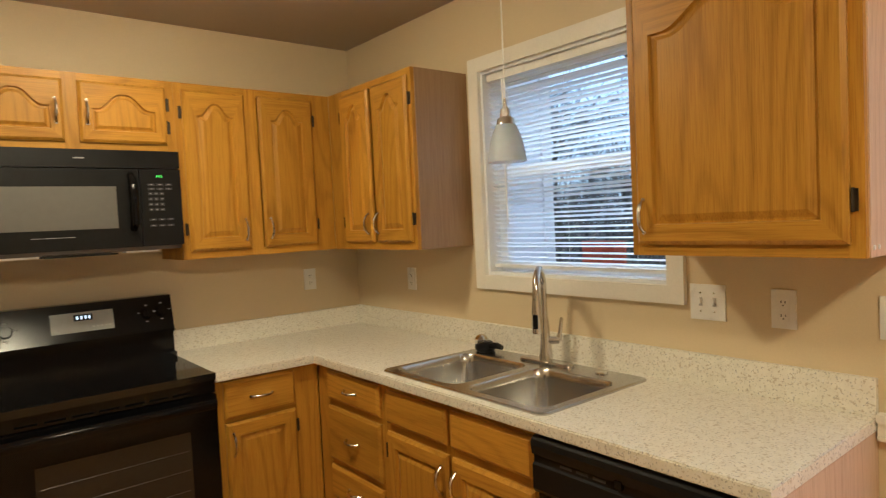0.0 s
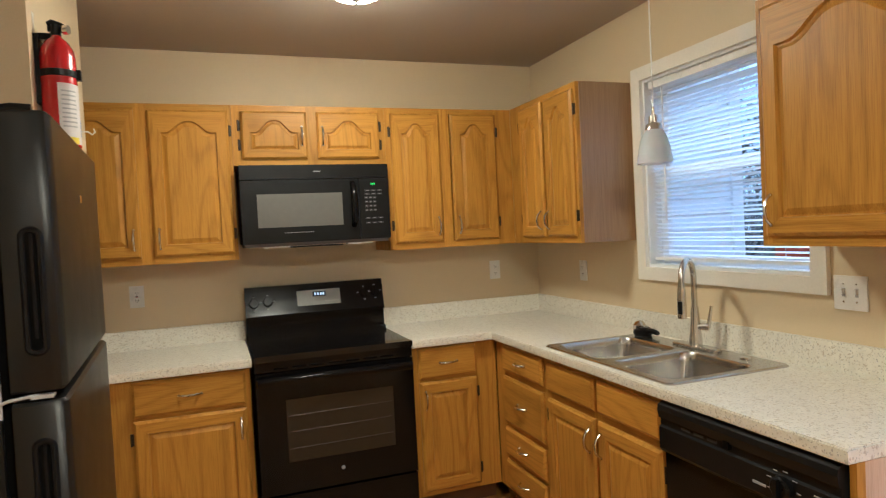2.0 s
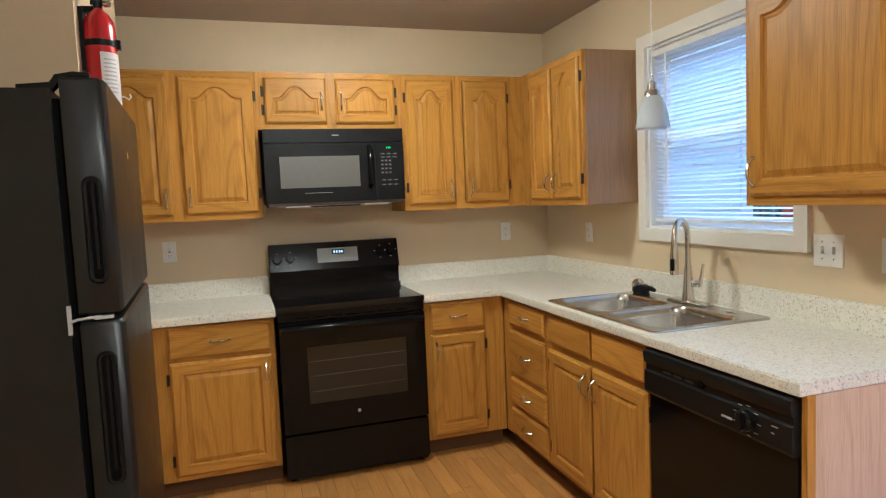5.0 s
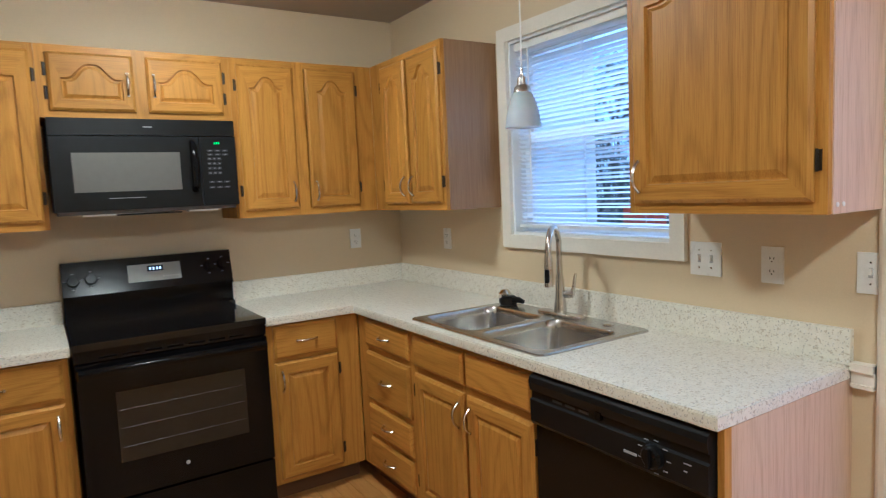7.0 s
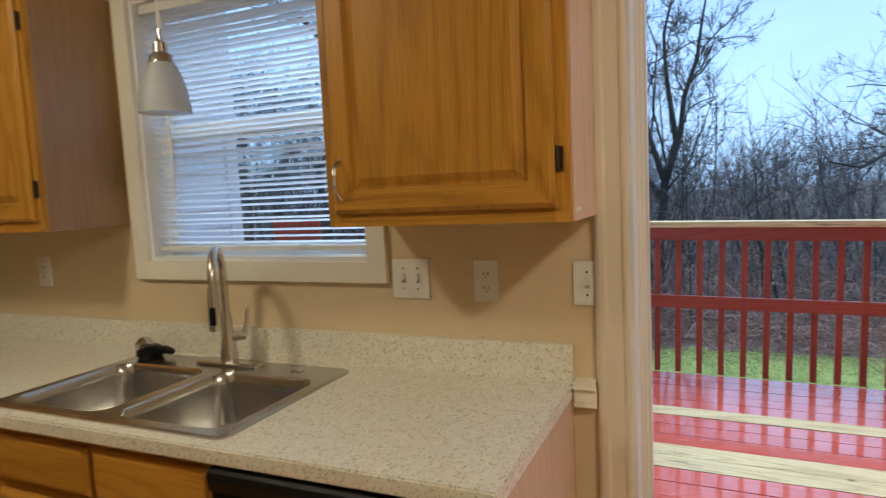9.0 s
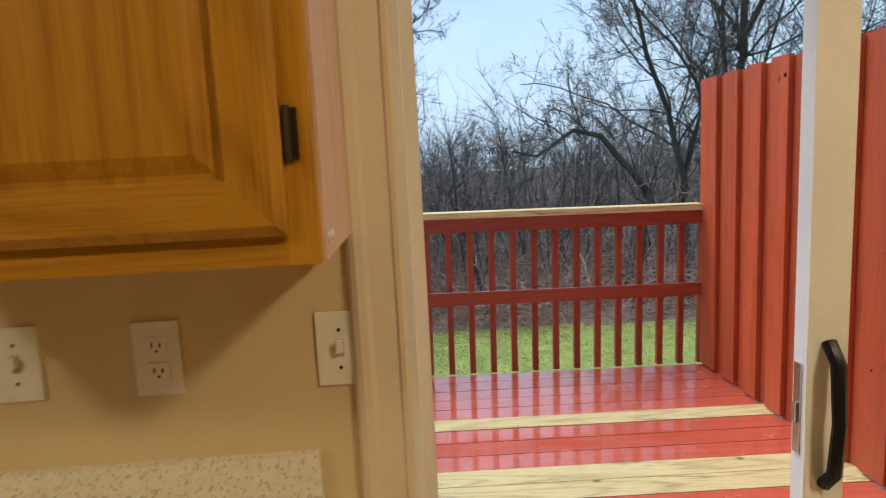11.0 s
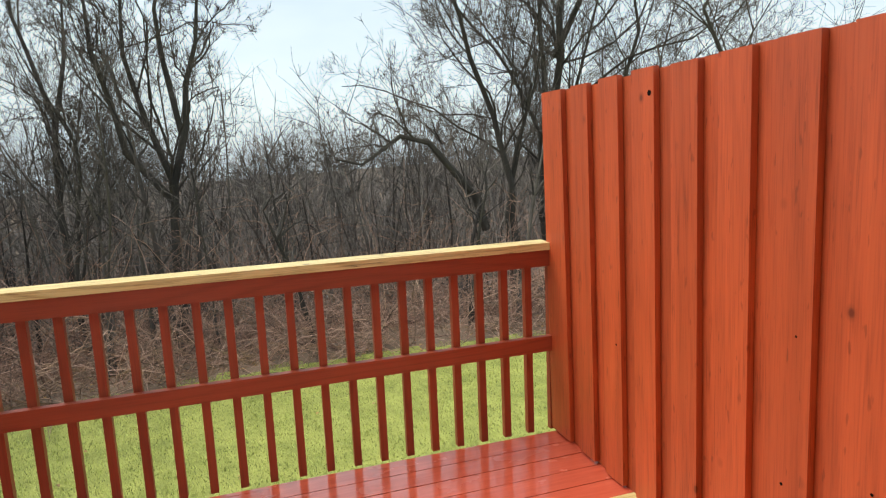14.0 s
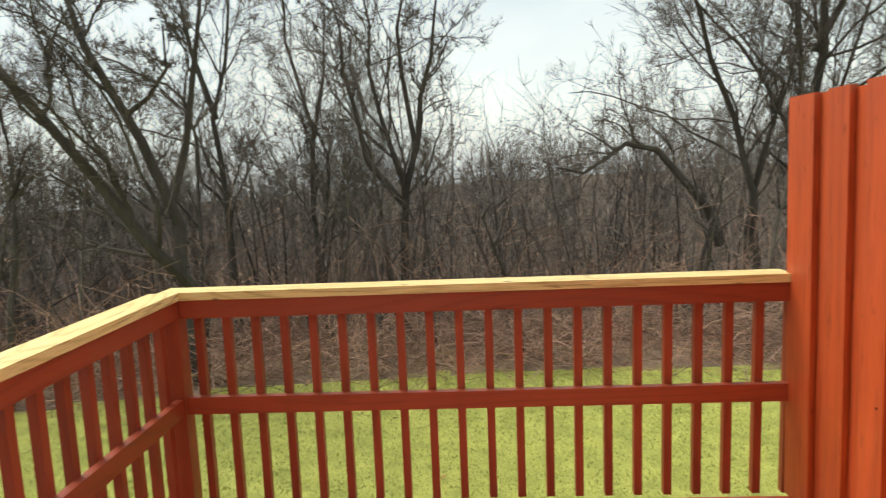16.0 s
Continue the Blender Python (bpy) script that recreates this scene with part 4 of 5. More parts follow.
ub = part("underside", bbox(0.01, MW - 0.01, -0.385, -0.03, MZ0 - 0.004, MZ0 + 0.012, 0.003, 1), RACK, mw, "grey metal underside with vents")
part("vent", box(bmesh.new(), 0.24, 0.50, -0.390, -0.20, MZ0 - 0.014, MZ0 - 0.007), BLACK_PL, ub)

for x in (0.10, 0.53):
    part("lamp_lens", bbox(x, x + 0.13, -0.384, -0.31, MZ0 - 0.011, MZ0 - 0.003, 0.003, 2), WHITE, ub, "pale plastic lamp lens")

dw = thing("dishwasher", pose(0, -1.957, 0, 0, 0, -90), "black built-in dishwasher under the worktop", "dishwasher")
DWW = 0.642
part("body", box(bmesh.new(), 0.004, DWW - 0.004, -0.585, -0.03, 0.10, 0.872), BLACK_PL, dw)
part("door", bbox(0.004, DWW - 0.004, -0.618, -0.585, 0.135, 0.700, 0.006, 2), BLACK, dw, "glossy black door")
cpb = bmesh.new()
prof = [(-0.585, 0.868), (-0.628, 0.868), (-0.642, 0.858), (-0.645, 0.842), (-0.640, 0.815), (-0.632, 0.812), (-0.632, 0.79), (-0.640, 0.785), (-0.640, 0.715), (-0.632, 0.703), (-0.585, 0.703)]
e0, e1 = [cpb.verts.new((0.003, y, z_)) for y, z_ in prof], [cpb.verts.new((DWW - 0.003, y, z_)) for y, z_ in prof]
bridge(cpb, e0, e1); cpb.faces.new(e0); cpb.faces.new(e1[::-1])
dcp = part("control_panel", cpb, BLACK_PL, dw, "black moulded control panel with handle lip")
kb = lathe(bmesh.new(), ((0.032, 0), (0.031, 0.014), (0.024, 0.02)), n=22)
box(kb, -0.005, 0.005, -0.026, 0.026, 0.016, 0.03)
part("dial", kb, BLACK_PL, dcp, "black timer dial", True, pose(0.483, -0.640, 0.758, 90, 0, 0))
for a_ in range(0, 360, 40):
    part("dial_mark", box(bmesh.new(), -0.007, 0.007, -0.001, 0, -0.0012, 0.0012), GREY_MARK, dcp, "", False, pose(0.483 + 0.046 * math.cos(radians(a_)), -0.640, 0.758 + 0.044 * math.sin(radians(a_))))
part("brand_mark", box(bmesh.new(), 0.385, 0.428, -0.6415, -0.639, 0.738, 0.745), GREY_MARK, dcp)
for i in range(3):
    part("slot", box(bmesh.new(), 0.10 + i * 0.055, 0.14 + i * 0.055, -0.6335, -0.631, 0.798, 0.806), DIM_MARK, dcp)
for i in range(2):
    part("lamp_mark", box(bmesh.new(), 0.572, 0.582 + 0.012 * i, -0.6412, -0.639, 0.75 + 0.02 * i, 0.753 + 0.02 * i), GREY_MARK, dcp)
part("latch", bbox(0.285, 0.305, -0.645, -0.628, 0.800, 0.822, 0.003, 1), BLACK, dcp)
part("kick_plate", box(bmesh.new(), 0.01, DWW - 0.01, -0.56, -0.545, 0.005, 0.13), BLACK_PL, dw)

# fridge, standing a little askew
fr = thing("refrigerator", pose(-2.229, -2.42, 0, 0, 0, 3.7), "black textured top-freezer refrigerator standing slightly askew", "refrigerator")
FWD, FH, FZ = 0.735, 1.690, 1.215       # width along y, height, split height
part("body", bbox(-0.80, -0.098, 0.0, FWD, 0.03, FH - 0.012, 0.006, 2), BLACK_TEX, fr, "black textured steel cabinet")
part("gasket", box(bmesh.new(), -0.098, -0.082, 0.012, FWD - 0.012, 0.05, FH - 0.03), DARK, fr, "dark door gasket")
def fridge_door(z0, z1, hz0, hz1, nm):
    bm = bmesh.new()
    outline = [(-0.082, 0.0), (-0.022, 0.0), (-0.008, 0.004), (-0.0015, 0.014), (0.0, 0.03)] + [(0.0, FWD - 0.03), (-0.0015, FWD - 0.014), (-0.008, FWD - 0.004), (-0.022, FWD), (-0.082, FWD)]
    rings = []
    for z_, s in ((z0, 0.006), (z0 + 0.006, 0.0), (z1 - 0.006, 0.0), (z1, 0.006)):
        rings.append([bm.verts.new((x - (s if x > -0.05 else 0), min(max(y, s), FWD - s), z_)) for x, y in outline])
    for a, b in zip(rings, rings[1:]):
        bridge(bm, a, b)
    bm.faces.new(rings[0]); bm.faces.new(rings[-1])
    d = part("door", bm, BLACK_TEX, fr, nm, True)
    rim = bmesh.new()
    lp = [[rim.verts.new((x, y, z_)) for x, z_ in roundrect(-0.058 + e, -0.020 - e, hz0 + e, hz1 - e, 0.018 - e)] for e, y in ((0, -0.0005), (0.004, -0.006), (0.009, -0.005), (0.011, 0.002))]
    for a, b in zip(lp, lp[1:]):
        bridge(rim, a, b)
    hr = part("handle_rim", rim, BLACK_PL, d, "moulded pocket handle", True)
    # no hollow here: a flat near-black face paints the shade inside the handle
    pk = bmesh.new()
    pk.faces.new([pk.verts.new((x, -0.0012, z_)) for x, z_ in roundrect(-0.050, -0.028, hz0 + 0.008, hz1 - 0.008, 0.010)])
    part("pocket", pk, DARK, d, "flat dark face painting the shade of the handle recess")
    part("ridge", bbox(-0.041, -0.036, -0.0035, -0.001, hz0 + 0.03, hz1 - 0.012, 0.001, 1), BLACK_PL, d)
    return d
d1 = fridge_door(FZ + 0.008, FH + 0.012, 1.285, 1.505, "black freezer door")
part("badge", bbox(-0.0005, 0.002, 0.33, 0.36, 1.565, 1.580, 0.0006, 1), CHROME, d1, "small chrome badge")
fridge_door(0.06, FZ - 0.008, 0.86, 1.145, "black fridge door")
hg = bmesh.new()
box(hg, -0.103, -0.095, -0.003, 0.0, FZ - 0.030, FZ + 0.030)
tube(hg, [(-0.097, -0.002, FZ - 0.004), (-0.085, -0.002, FZ + 0.0), (-0.06, 0.002, FZ + 0.002), (-0.045, 0.008, FZ + 0.002)], 0.003, 8)
box(hg, -0.055, -0.020, -0.001, 0.02, FZ - 0.003, FZ + 0.003)
part("hinge", bev(hg, 0.0008, 1), GREY_MARK, fr, "pale grey centre hinge bracket")
th_ = bmesh.new()
tube(th_, [(-0.16, 0.035, FH - 0.008), (-0.10, 0.035, FH - 0.004), (-0.088, 0.035, FH + 0.012), (-0.06, 0.035, FH + 0.018), (-0.03, 0.035, FH + 0.018)], [0.010, 0.012, 0.012, 0.012, 0.010], 8)
part("hinge_cover", th_, BLACK_PL, fr, "black top hinge cover", True)
for y in (0.06, FWD - 0.06):
    for x in (-0.15, -0.72):
        part("foot", tube(bmesh.new(), [(x, y, 0), (x, y, 0.032)], 0.02, 10), BLACK_PL, fr)

# fire extinguisher on the pantry wall
ex = thing("fire_extinguisher", pose(-2.395, -1.41, 1.752), "red fire extinguisher strapped to a black wall bracket", "extinguisher")
part("cylinder", lathe(bmesh.new(), ((0.040, -0.03), (0.055, -0.02), (0.058, 0.0), (0.058, 0.318), (0.053, 0.345), (0.038, 0.370), (0.020, 0.384), (0.016, 0.392)), n=28), RED_PAINT, ex, "glossy red cylinder", True)
lb = bmesh.new()
ring = lambda r, z_, a0, a1, n=12: [lb.verts.new((r * math.cos(radians(a0 + (a1 - a0) * k / n)), r * math.sin(radians(a0 + (a1 - a0) * k / n)), z_)) for k in range(n + 1)]
bridge(lb, ring(0.0587, 0.04, -85, 45), ring(0.0587, 0.232, -85, 45), close=False)
lab = part("label", lb, LABEL, ex, "pale printed paper label", True)
for nm, mat_, a0, a1, z0, z1 in ((("label_band"), YELLOW, -60, -20, 0.042, 0.062), ("label_band", BLUE, -2, 22, 0.07, 0.12)):
    lb = bmesh.new()
    bridge(lb, ring(0.0591, z0, a0, a1, 4), ring(0.0591, z1, a0, a1, 4), close=False)
    part(nm, lb, mat_, lab)
for i in range(9):
    lb = bmesh.new()
    bridge(lb, ring(0.0591, 0.205 - i * 0.014, -75, -25, 4), ring(0.0591, 0.210 - i * 0.014, -75, -25, 4), close=False)
    part("text_bar", lb, GREY_MARK, lab)
part("strap", lathe(bmesh.new(), ((0.0585, 0.255), (0.0615, 0.256), (0.0615, 0.276), (0.0585, 0.277)), n=28), BLACK_PL, ex, "black strap")
part("buckle", bbox(0.045, 0.072, -0.012, 0.012, 0.25, 0.282, 0.003), BLACK_PL, ex)
bk = bmesh.new()
box(bk, -0.0655, -0.050, -0.030, 0.030, 0.17, 0.39); box(bk, -0.055, -0.012, -0.018, 0.018, 0.375, 0.395)
part("bracket", bev(bk, 0.003), BLACK_PL, ex, "black wall bracket")
vb = bmesh.new()
tube(vb, [(0, 0, 0.388), (0, 0, 0.425)], 0.017, 12)
box(vb, -0.024, 0.034, -0.010, 0.010, 0.404, 0.420)
part("valve", bev(vb, 0.002, 1), BLACK_PL, ex, "black valve and lever")
part("lever", tube(bmesh.new(), [(-0.026, 0, 0.428), (-0.012, 0, 0.434), (0.012, 0, 0.430), (0.035, 0, 0.420)], [0.007, 0.010, 0.007, 0.005], 8), BLACK_PL, ex, "", True)
part("gauge", tube(bmesh.new(), [(0.028, -0.012, 0.408), (0.044, -0.018, 0.408)], 0.015, 14), CHROME, ex, "round chrome gauge")
part("backing", bbox(-0.0668, -0.0658, -0.022, 0.006, 0.05, 0.46, 0.0002, 1), TRIM, ex, "pale mounting strip")
ex.matrix_basis = pose(-2.4045, -1.41, 1.748) @ Matrix.Diagonal((0.87, 0.87, 0.965, 1))
hk = thing("cup_hook", pose(-2.462, -0.80, 1.93), "small white screw hook on the pantry wall", "hook")
part("wire", tube(bmesh.new(), [(0, 0, 0), (0.03, 0, 0), (0.045, 0, -0.012), (0.055, 0, 0.0), (0.05, 0, 0.012)], 0.003, 6), WHITE, hk)

# ---------------------------------------------------------------- wall plates
def plate(name, m, label, kind_, w=0.07, h=0.115):
    t = thing(name, m, label, "socket" if kind_ != "switch" else "switch")
    part("cover_plate", bbox(-w / 2, w / 2, -0.006, 0, -h / 2, h / 2, 0.0025, 2), WHITE, t)
    if kind_ == "switch":
        n = 2 if w > 0.1 else 1
        for i in range(n):
            x = (i - (n - 1) / 2) * 0.046
            part("toggle", bev(box(bmesh.new(), x - 0.005, x + 0.005, -0.018, -0.005, -0.004, 0.014), 0.002, 1), WHITE, t)
            part("slot", box(bmesh.new(), x - 0.006, x + 0.006, -0.0066, -0.0055, -0.013, 0.015), GREY_MARK, t)
            for z_ in (-0.03, 0.03):
                part("screw", tube(bmesh.new(), [(x, -0.0055, z_), (x, -0.0072, z_)], 0.003, 8), CHROME, t)
    else:
        for z_ in (-0.02, 0.02):
            rc = part("receptacle", bbox(-0.017, 0.017, -0.0078, -0.005, z_ - 0.014, z_ + 0.014, 0.002, 1), WHITE, t)
            for x, hh in ((-0.006, 0.008), (0.006, 0.0065)):
                part("slot", box(bmesh.new(), x - 0.0012, x + 0.0012, -0.0084, -0.0075, z_ - 0.002, z_ - 0.002 + hh), DARK, rc)
            part("slot", tube(bmesh.new(), [(0, -0.0075, z_ - 0.008), (0, -0.0084, z_ - 0.008)], 0.0022, 8), DARK, rc)
        if kind_ == "gfci":
            part("button", box(bmesh.new(), -0.006, 0.006, -0.009, -0.007, -0.003, 0.0), plain("red_button", (0.4, 0.02, 0.02)), t)
            part("button", box(bmesh.new(), -0.006, 0.006, -0.009, -0.007, 0.001, 0.004), DARK, t)
    return t
plate("wall_socket", E_(-2.384) @ pose(0, 0, 1.195), "white safety socket with test buttons on the wall", "gfci")
plate("wall_socket", E_(-0.315) @ pose(0, 0, 1.197), "white double socket on the cooker wall", "socket")
plate("wall_socket", S_(-0.541) @ pose(0, 0, 1.193), "white double socket beside the corner", "socket")
plate("light_switch", S_(-2.155) @ pose(0, 0, 1.187), "white double light switch beside the window", "switch", 0.117)
plate("wall_socket", S_(-2.388) @ pose(0, 0, 1.183), "white double socket below the wide cabinet", "socket")
plate("light_switch", S_(-2.664) @ pose(0, 0, 1.181), "white single light switch beside the patio door", "switch")

# ---------------------------------------------------------------- lamps
pn = thing("pendant_lamp", pose(-0.306, -1.578, 0), "unlit pendant lamp with a frosted glass shade over the sink", "lamp")
part("cord", tube(bmesh.new(), [(0, 0, 1.90), (0, 0, H - 0.02)], 0.003, 6), WHITE, pn, "white twisted cord")
part("canopy", lathe(bmesh.new(), ((0.055, H - 0.0005), (0.053, H - 0.012), (0.02, H - 0.022))), NICKEL, pn, "nickel ceiling canopy", True)
part("cap", lathe(bmesh.new(), ((0.005, 1.915), (0.007, 1.885), (0.018, 1.876), (0.020, 1.850), (0.030, 1.842), (0.034, 1.822), (0.030, 1.820))), NICKEL, pn, "stepped nickel cap", True)
sb = bmesh.new()
prof = [(0.026, 1.832), (0.038, 1.815), (0.052, 1.785), (0.062, 1.745), (0.069, 1.700), (0.071, 1.688), (0.0685, 1.688), (0.066, 1.700), (0.059, 1.745), (0.049, 1.784), (0.035, 1.812), (0.024, 1.827)]
rr = [[sb.verts.new((r * math.cos(k_ * math.tau / 28), r * math.sin(k_ * math.tau / 28), z_)) for k_ in range(28)] for r, z_ in prof]
for a, b in zip(rr, rr[1:]):
    bridge(sb, a, b)
part("shade", sb, SHADE_GLASS, pn, "frosted white glass bell shade", True)

def dome_lamp(x, y, label, glass):
    dl = thing("ceiling_lamp", pose(x, y, 0), label, "lamp", "ceiling lamps")
    # rim depth is made up: it and its closed base keep light off the upper walls
    part("rim", lathe(bmesh.new(), ((0.165, H - 0.0005), (0.170, H - 0.015), (0.170, H - 0.048), (0.160, H - 0.055))), NICKEL, dl, "nickel rim deepened to block sideways light", True)
    part("glass_dome", lathe(bmesh.new(), ((0.152, H - 0.022), (0.148, H - 0.05), (0.125, H - 0.085), (0.085, H - 0.108), (0.03, H - 0.118), (0.012, H - 0.118)), n=32), glass, dl, "lit frosted glass dome", True)
    part("finial", lathe(bmesh.new(), ((0.022, H - 0.114), (0.020, H - 0.122), (0.006, H - 0.128), (0.008, H - 0.136), (0.003, H - 0.140)), n=16), NICKEL, dl, "nickel finial", True)
dome_lamp(-1.41, -1.24, "lit frosted dome lamp on the kitchen ceiling", LAMP_GLASS)
dome_lamp(-1.45, -3.98, "lit frosted dome lamp on the dining ceiling", LAMP_GLASS_2)

# ---------------------------------------------------------------- deck
DZ = 0.008
FALL = pose(0, -4.68, 0, 0.92) @ pose(0, 4.68, 0)      # the deck falls a little to one side
deck = thing("deck_floor", FALL, "wet red-stained deck boards with two bare new ones", "deck", kind="structure")
DPX0, PITCH, PW = 0.182, 0.1447, 0.139
rs = random.Random(11)
for i in range(20):
    x0 = DPX0 + i * PITCH
    bare = i in (14, 10, 9)
    part("plank", bbox(x0, x0 + PW, -4.83 + rs.uniform(-0.004, 0.004), -1.60, DZ - 0.03, DZ + (0.002 if bare else 0) + rs.uniform(-0.0008, 0.0008), 0.004, 1), PINE_Y if bare else DECK_RED, deck, "bare new pine board" if bare else "")
jo = bmesh.new()
for x in (0.19, 3.02):
    box(jo, x, x + 0.04, -4.86, -1.60, -0.25, DZ - 0.034)
for y in [-4.8 + 0.4 * k_ for k_ in range(9)]:
    box(jo, 0.23, 3.02, y, y + 0.038, -0.25, DZ - 0.034)
part("joists", jo, REDWOOD_X, deck)
for x in (0.3, 2.98):
    for y in (-4.75, -1.66):
        part("post", box(bmesh.new(), x, x + 0.09, y - 0.045, y + 0.045, -1.6, -0.25), REDWOOD_Z, deck)

RX = 3.120                              # line of the front rail's balusters
rail = thing("deck_railing", FALL, "red-stained deck railing with bare new pine cap along the front", "railing", "deck railings")
part("cap", bbox(RX - 0.068, RX + 0.072, -4.668, -1.69, 1.058, 1.097, 0.005), PINE_Y, rail, "bare new pine cap board")
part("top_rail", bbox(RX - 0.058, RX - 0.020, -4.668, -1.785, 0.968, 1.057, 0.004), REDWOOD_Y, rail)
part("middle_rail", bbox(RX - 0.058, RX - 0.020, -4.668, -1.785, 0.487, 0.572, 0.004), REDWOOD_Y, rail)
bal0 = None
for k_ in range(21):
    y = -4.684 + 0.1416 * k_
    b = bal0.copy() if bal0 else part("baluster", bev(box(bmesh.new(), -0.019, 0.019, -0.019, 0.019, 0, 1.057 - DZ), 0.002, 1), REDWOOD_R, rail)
    if bal0:
        scene.collection.objects.link(b)
    bal0 = bal0 or b
    b.matrix_basis = pose(RX, y, DZ)
part("corner_post", bbox(RX - 0.075, RX + 0.015, -1.782, -1.692, DZ, 1.057, 0.004), REDWOOD_R, rail, "square red corner post")

rail2 = thing("deck_railing", FALL, "red-stained side railing with bare new pine cap", "railing", "deck railings")
part("cap", bbox(0.165, RX - 0.069, -1.792, -1.652, 1.058, 1.097, 0.005), PINE_X, rail2, "bare new pine cap board")
part("top_rail", bbox(0.165, RX - 0.077, -1.776, -1.738, 0.968, 1.057, 0.004), REDWOOD_X, rail2)
part("middle_rail", bbox(0.165, RX - 0.077, -1.776, -1.738, 0.487, 0.572, 0.004), REDWOOD_X, rail2)
for k_ in range(20):
    x = RX - 0.14 - 0.1416 * k_
    b = bal0.copy()
    scene.collection.objects.link(b)
    b.parent, b.matrix_basis = rail2, pose(x, -1.718, DZ)

FY = -4.690
fence = thing("privacy_fence", pose(0, 0, 0), "tall red-stained board-on-board privacy screen beside the deck", "fence")
rs = random.Random(3)
xs = [2.885 - 0.2465 * k_ for k_ in range(11)]
for i, x in enumerate(xs):
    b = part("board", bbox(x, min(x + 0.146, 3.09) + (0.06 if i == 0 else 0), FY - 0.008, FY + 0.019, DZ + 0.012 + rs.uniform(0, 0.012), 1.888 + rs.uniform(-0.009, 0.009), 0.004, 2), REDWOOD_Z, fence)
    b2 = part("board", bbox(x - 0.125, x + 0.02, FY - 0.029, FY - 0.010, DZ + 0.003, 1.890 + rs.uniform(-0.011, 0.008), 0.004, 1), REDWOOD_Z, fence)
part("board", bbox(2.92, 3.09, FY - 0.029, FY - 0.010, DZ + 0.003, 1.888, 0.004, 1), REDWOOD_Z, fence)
for z_ in (0.25, 0.95, 1.65):
    part("stringer", box(bmesh.new(), 0.17, 3.08, FY - 0.068, FY - 0.0295, z_, z_ + 0.085), REDWOOD_X, fence)
for nm, x, z_, r in (("knot", 2.172, 1.797, 0.012), ("knot", 1.501, 0.497, 0.006), ("knot", 1.20, 0.62, 0.005), ("knot", 1.46, 1.0, 0.004), ("knot", 2.43, 0.70, 0.005)):
    part(nm, tube(bmesh.new(), [(x, FY + 0.0185, z_), (x, FY + 0.0198, z_)], r, 10), DARK, fence, "dark knot hole")
part("crack", bev(box(bmesh.new(), 1.778, 1.782, FY - 0.011, FY - 0.009, 1.69, 1.880), 0.0002, 1), DARK, fence, "dark split in the board")

# ---------------------------------------------------------------- outside of the house
wing = thing("house_wing", pose(0, 0, 0), "white lap-sided wing of the house beside the window", "house")
part("wall", box(bmesh.new(), WT + 0.002, 1.70, 0.0, 3.5, -1.6, 3.4), SIDING, wing)
sid0 = None
for k_ in range(42):
    z_ = -1.5 + 0.115 * k_
    if not sid0:
        sb = bmesh.new()
        v = [sb.verts.new(p) for p in ((WT + 0.004, -0.016, 0), (1.62, -0.016, 0), (1.62, -0.004, 0.118), (WT + 0.004, -0.004, 0.118), (WT + 0.004, 0.0, 0), (1.62, 0.0, 0))]
        for f in ((0, 1, 2, 3), (0, 4, 5, 1)):
            sb.faces.new([v[i] for i in f])
        sid0 = s = part("clapboard", sb, SIDING, wing)
    else:
        s = sid0.copy()
        scene.collection.objects.link(s)
    s.matrix_basis = pose(0, 0, z_)
part("corner_board", bbox(1.62, 1.72, -0.03, 0.06, -1.6, 3.4, 0.004, 1), VINYL, wing, "white corner board")
part("roof", box(bmesh.new(), WT, 1.95, -0.25, 3.7, 3.4, 3.5), plain("roof_shingle", (0.08, 0.08, 0.085), 0.9), wing)
ou = bmesh.new()
box(ou, WT + 0.001, WT + 0.014, WY1 + 0.08, -0.02, -1.6, 3.0); box(ou, WT + 0.001, WT + 0.014, WY0 - 0.08, WY1 + 0.08, -1.6, WZ0 - 0.08); box(ou, WT + 0.001, WT + 0.014, WY0 - 0.08, WY1 + 0.08, WZ1 + 0.08, 3.0)
box(ou, WT + 0.001, WT + 0.014, DY1 + 0.06, WY0 - 0.08, -1.6, 3.0); box(ou, WT + 0.001, WT + 0.014, DY0 - 0.06, DY1 + 0.06, DZ1 + 0.06, 3.0); box(ou, WT + 0.001, WT + 0.014, YS, DY0 - 0.06, -1.6, 3.0)
box(ou, WT + 0.001, WT + 0.014, DY0 - 0.06, DY1 + 0.06, -1.6, -0.02)
structure("facade", ou, SIDING, "white sided outer face of the house")
structure("foundation", box(bmesh.new(), XW - WT, WT, YS - WT, WT, -1.6, -0.13), plain("concrete", (0.3, 0.3, 0.29), 0.9), "concrete foundation of the house")
scr = thing("red_screen", pose(0, 0, 0), "low red-stained board screen by the house corner", "fence")
for k_ in range(4):
    part("board", bbox(1.84, 1.86, -0.56 + 0.095 * k_, -0.47 + 0.095 * k_, -1.4, 1.285, 0.003, 1), REDWOOD_Z, scr)

# ---------------------------------------------------------------- ground
def edge_x(y):
    return 9.3 - 0.022 * (y + 2.3) ** 2


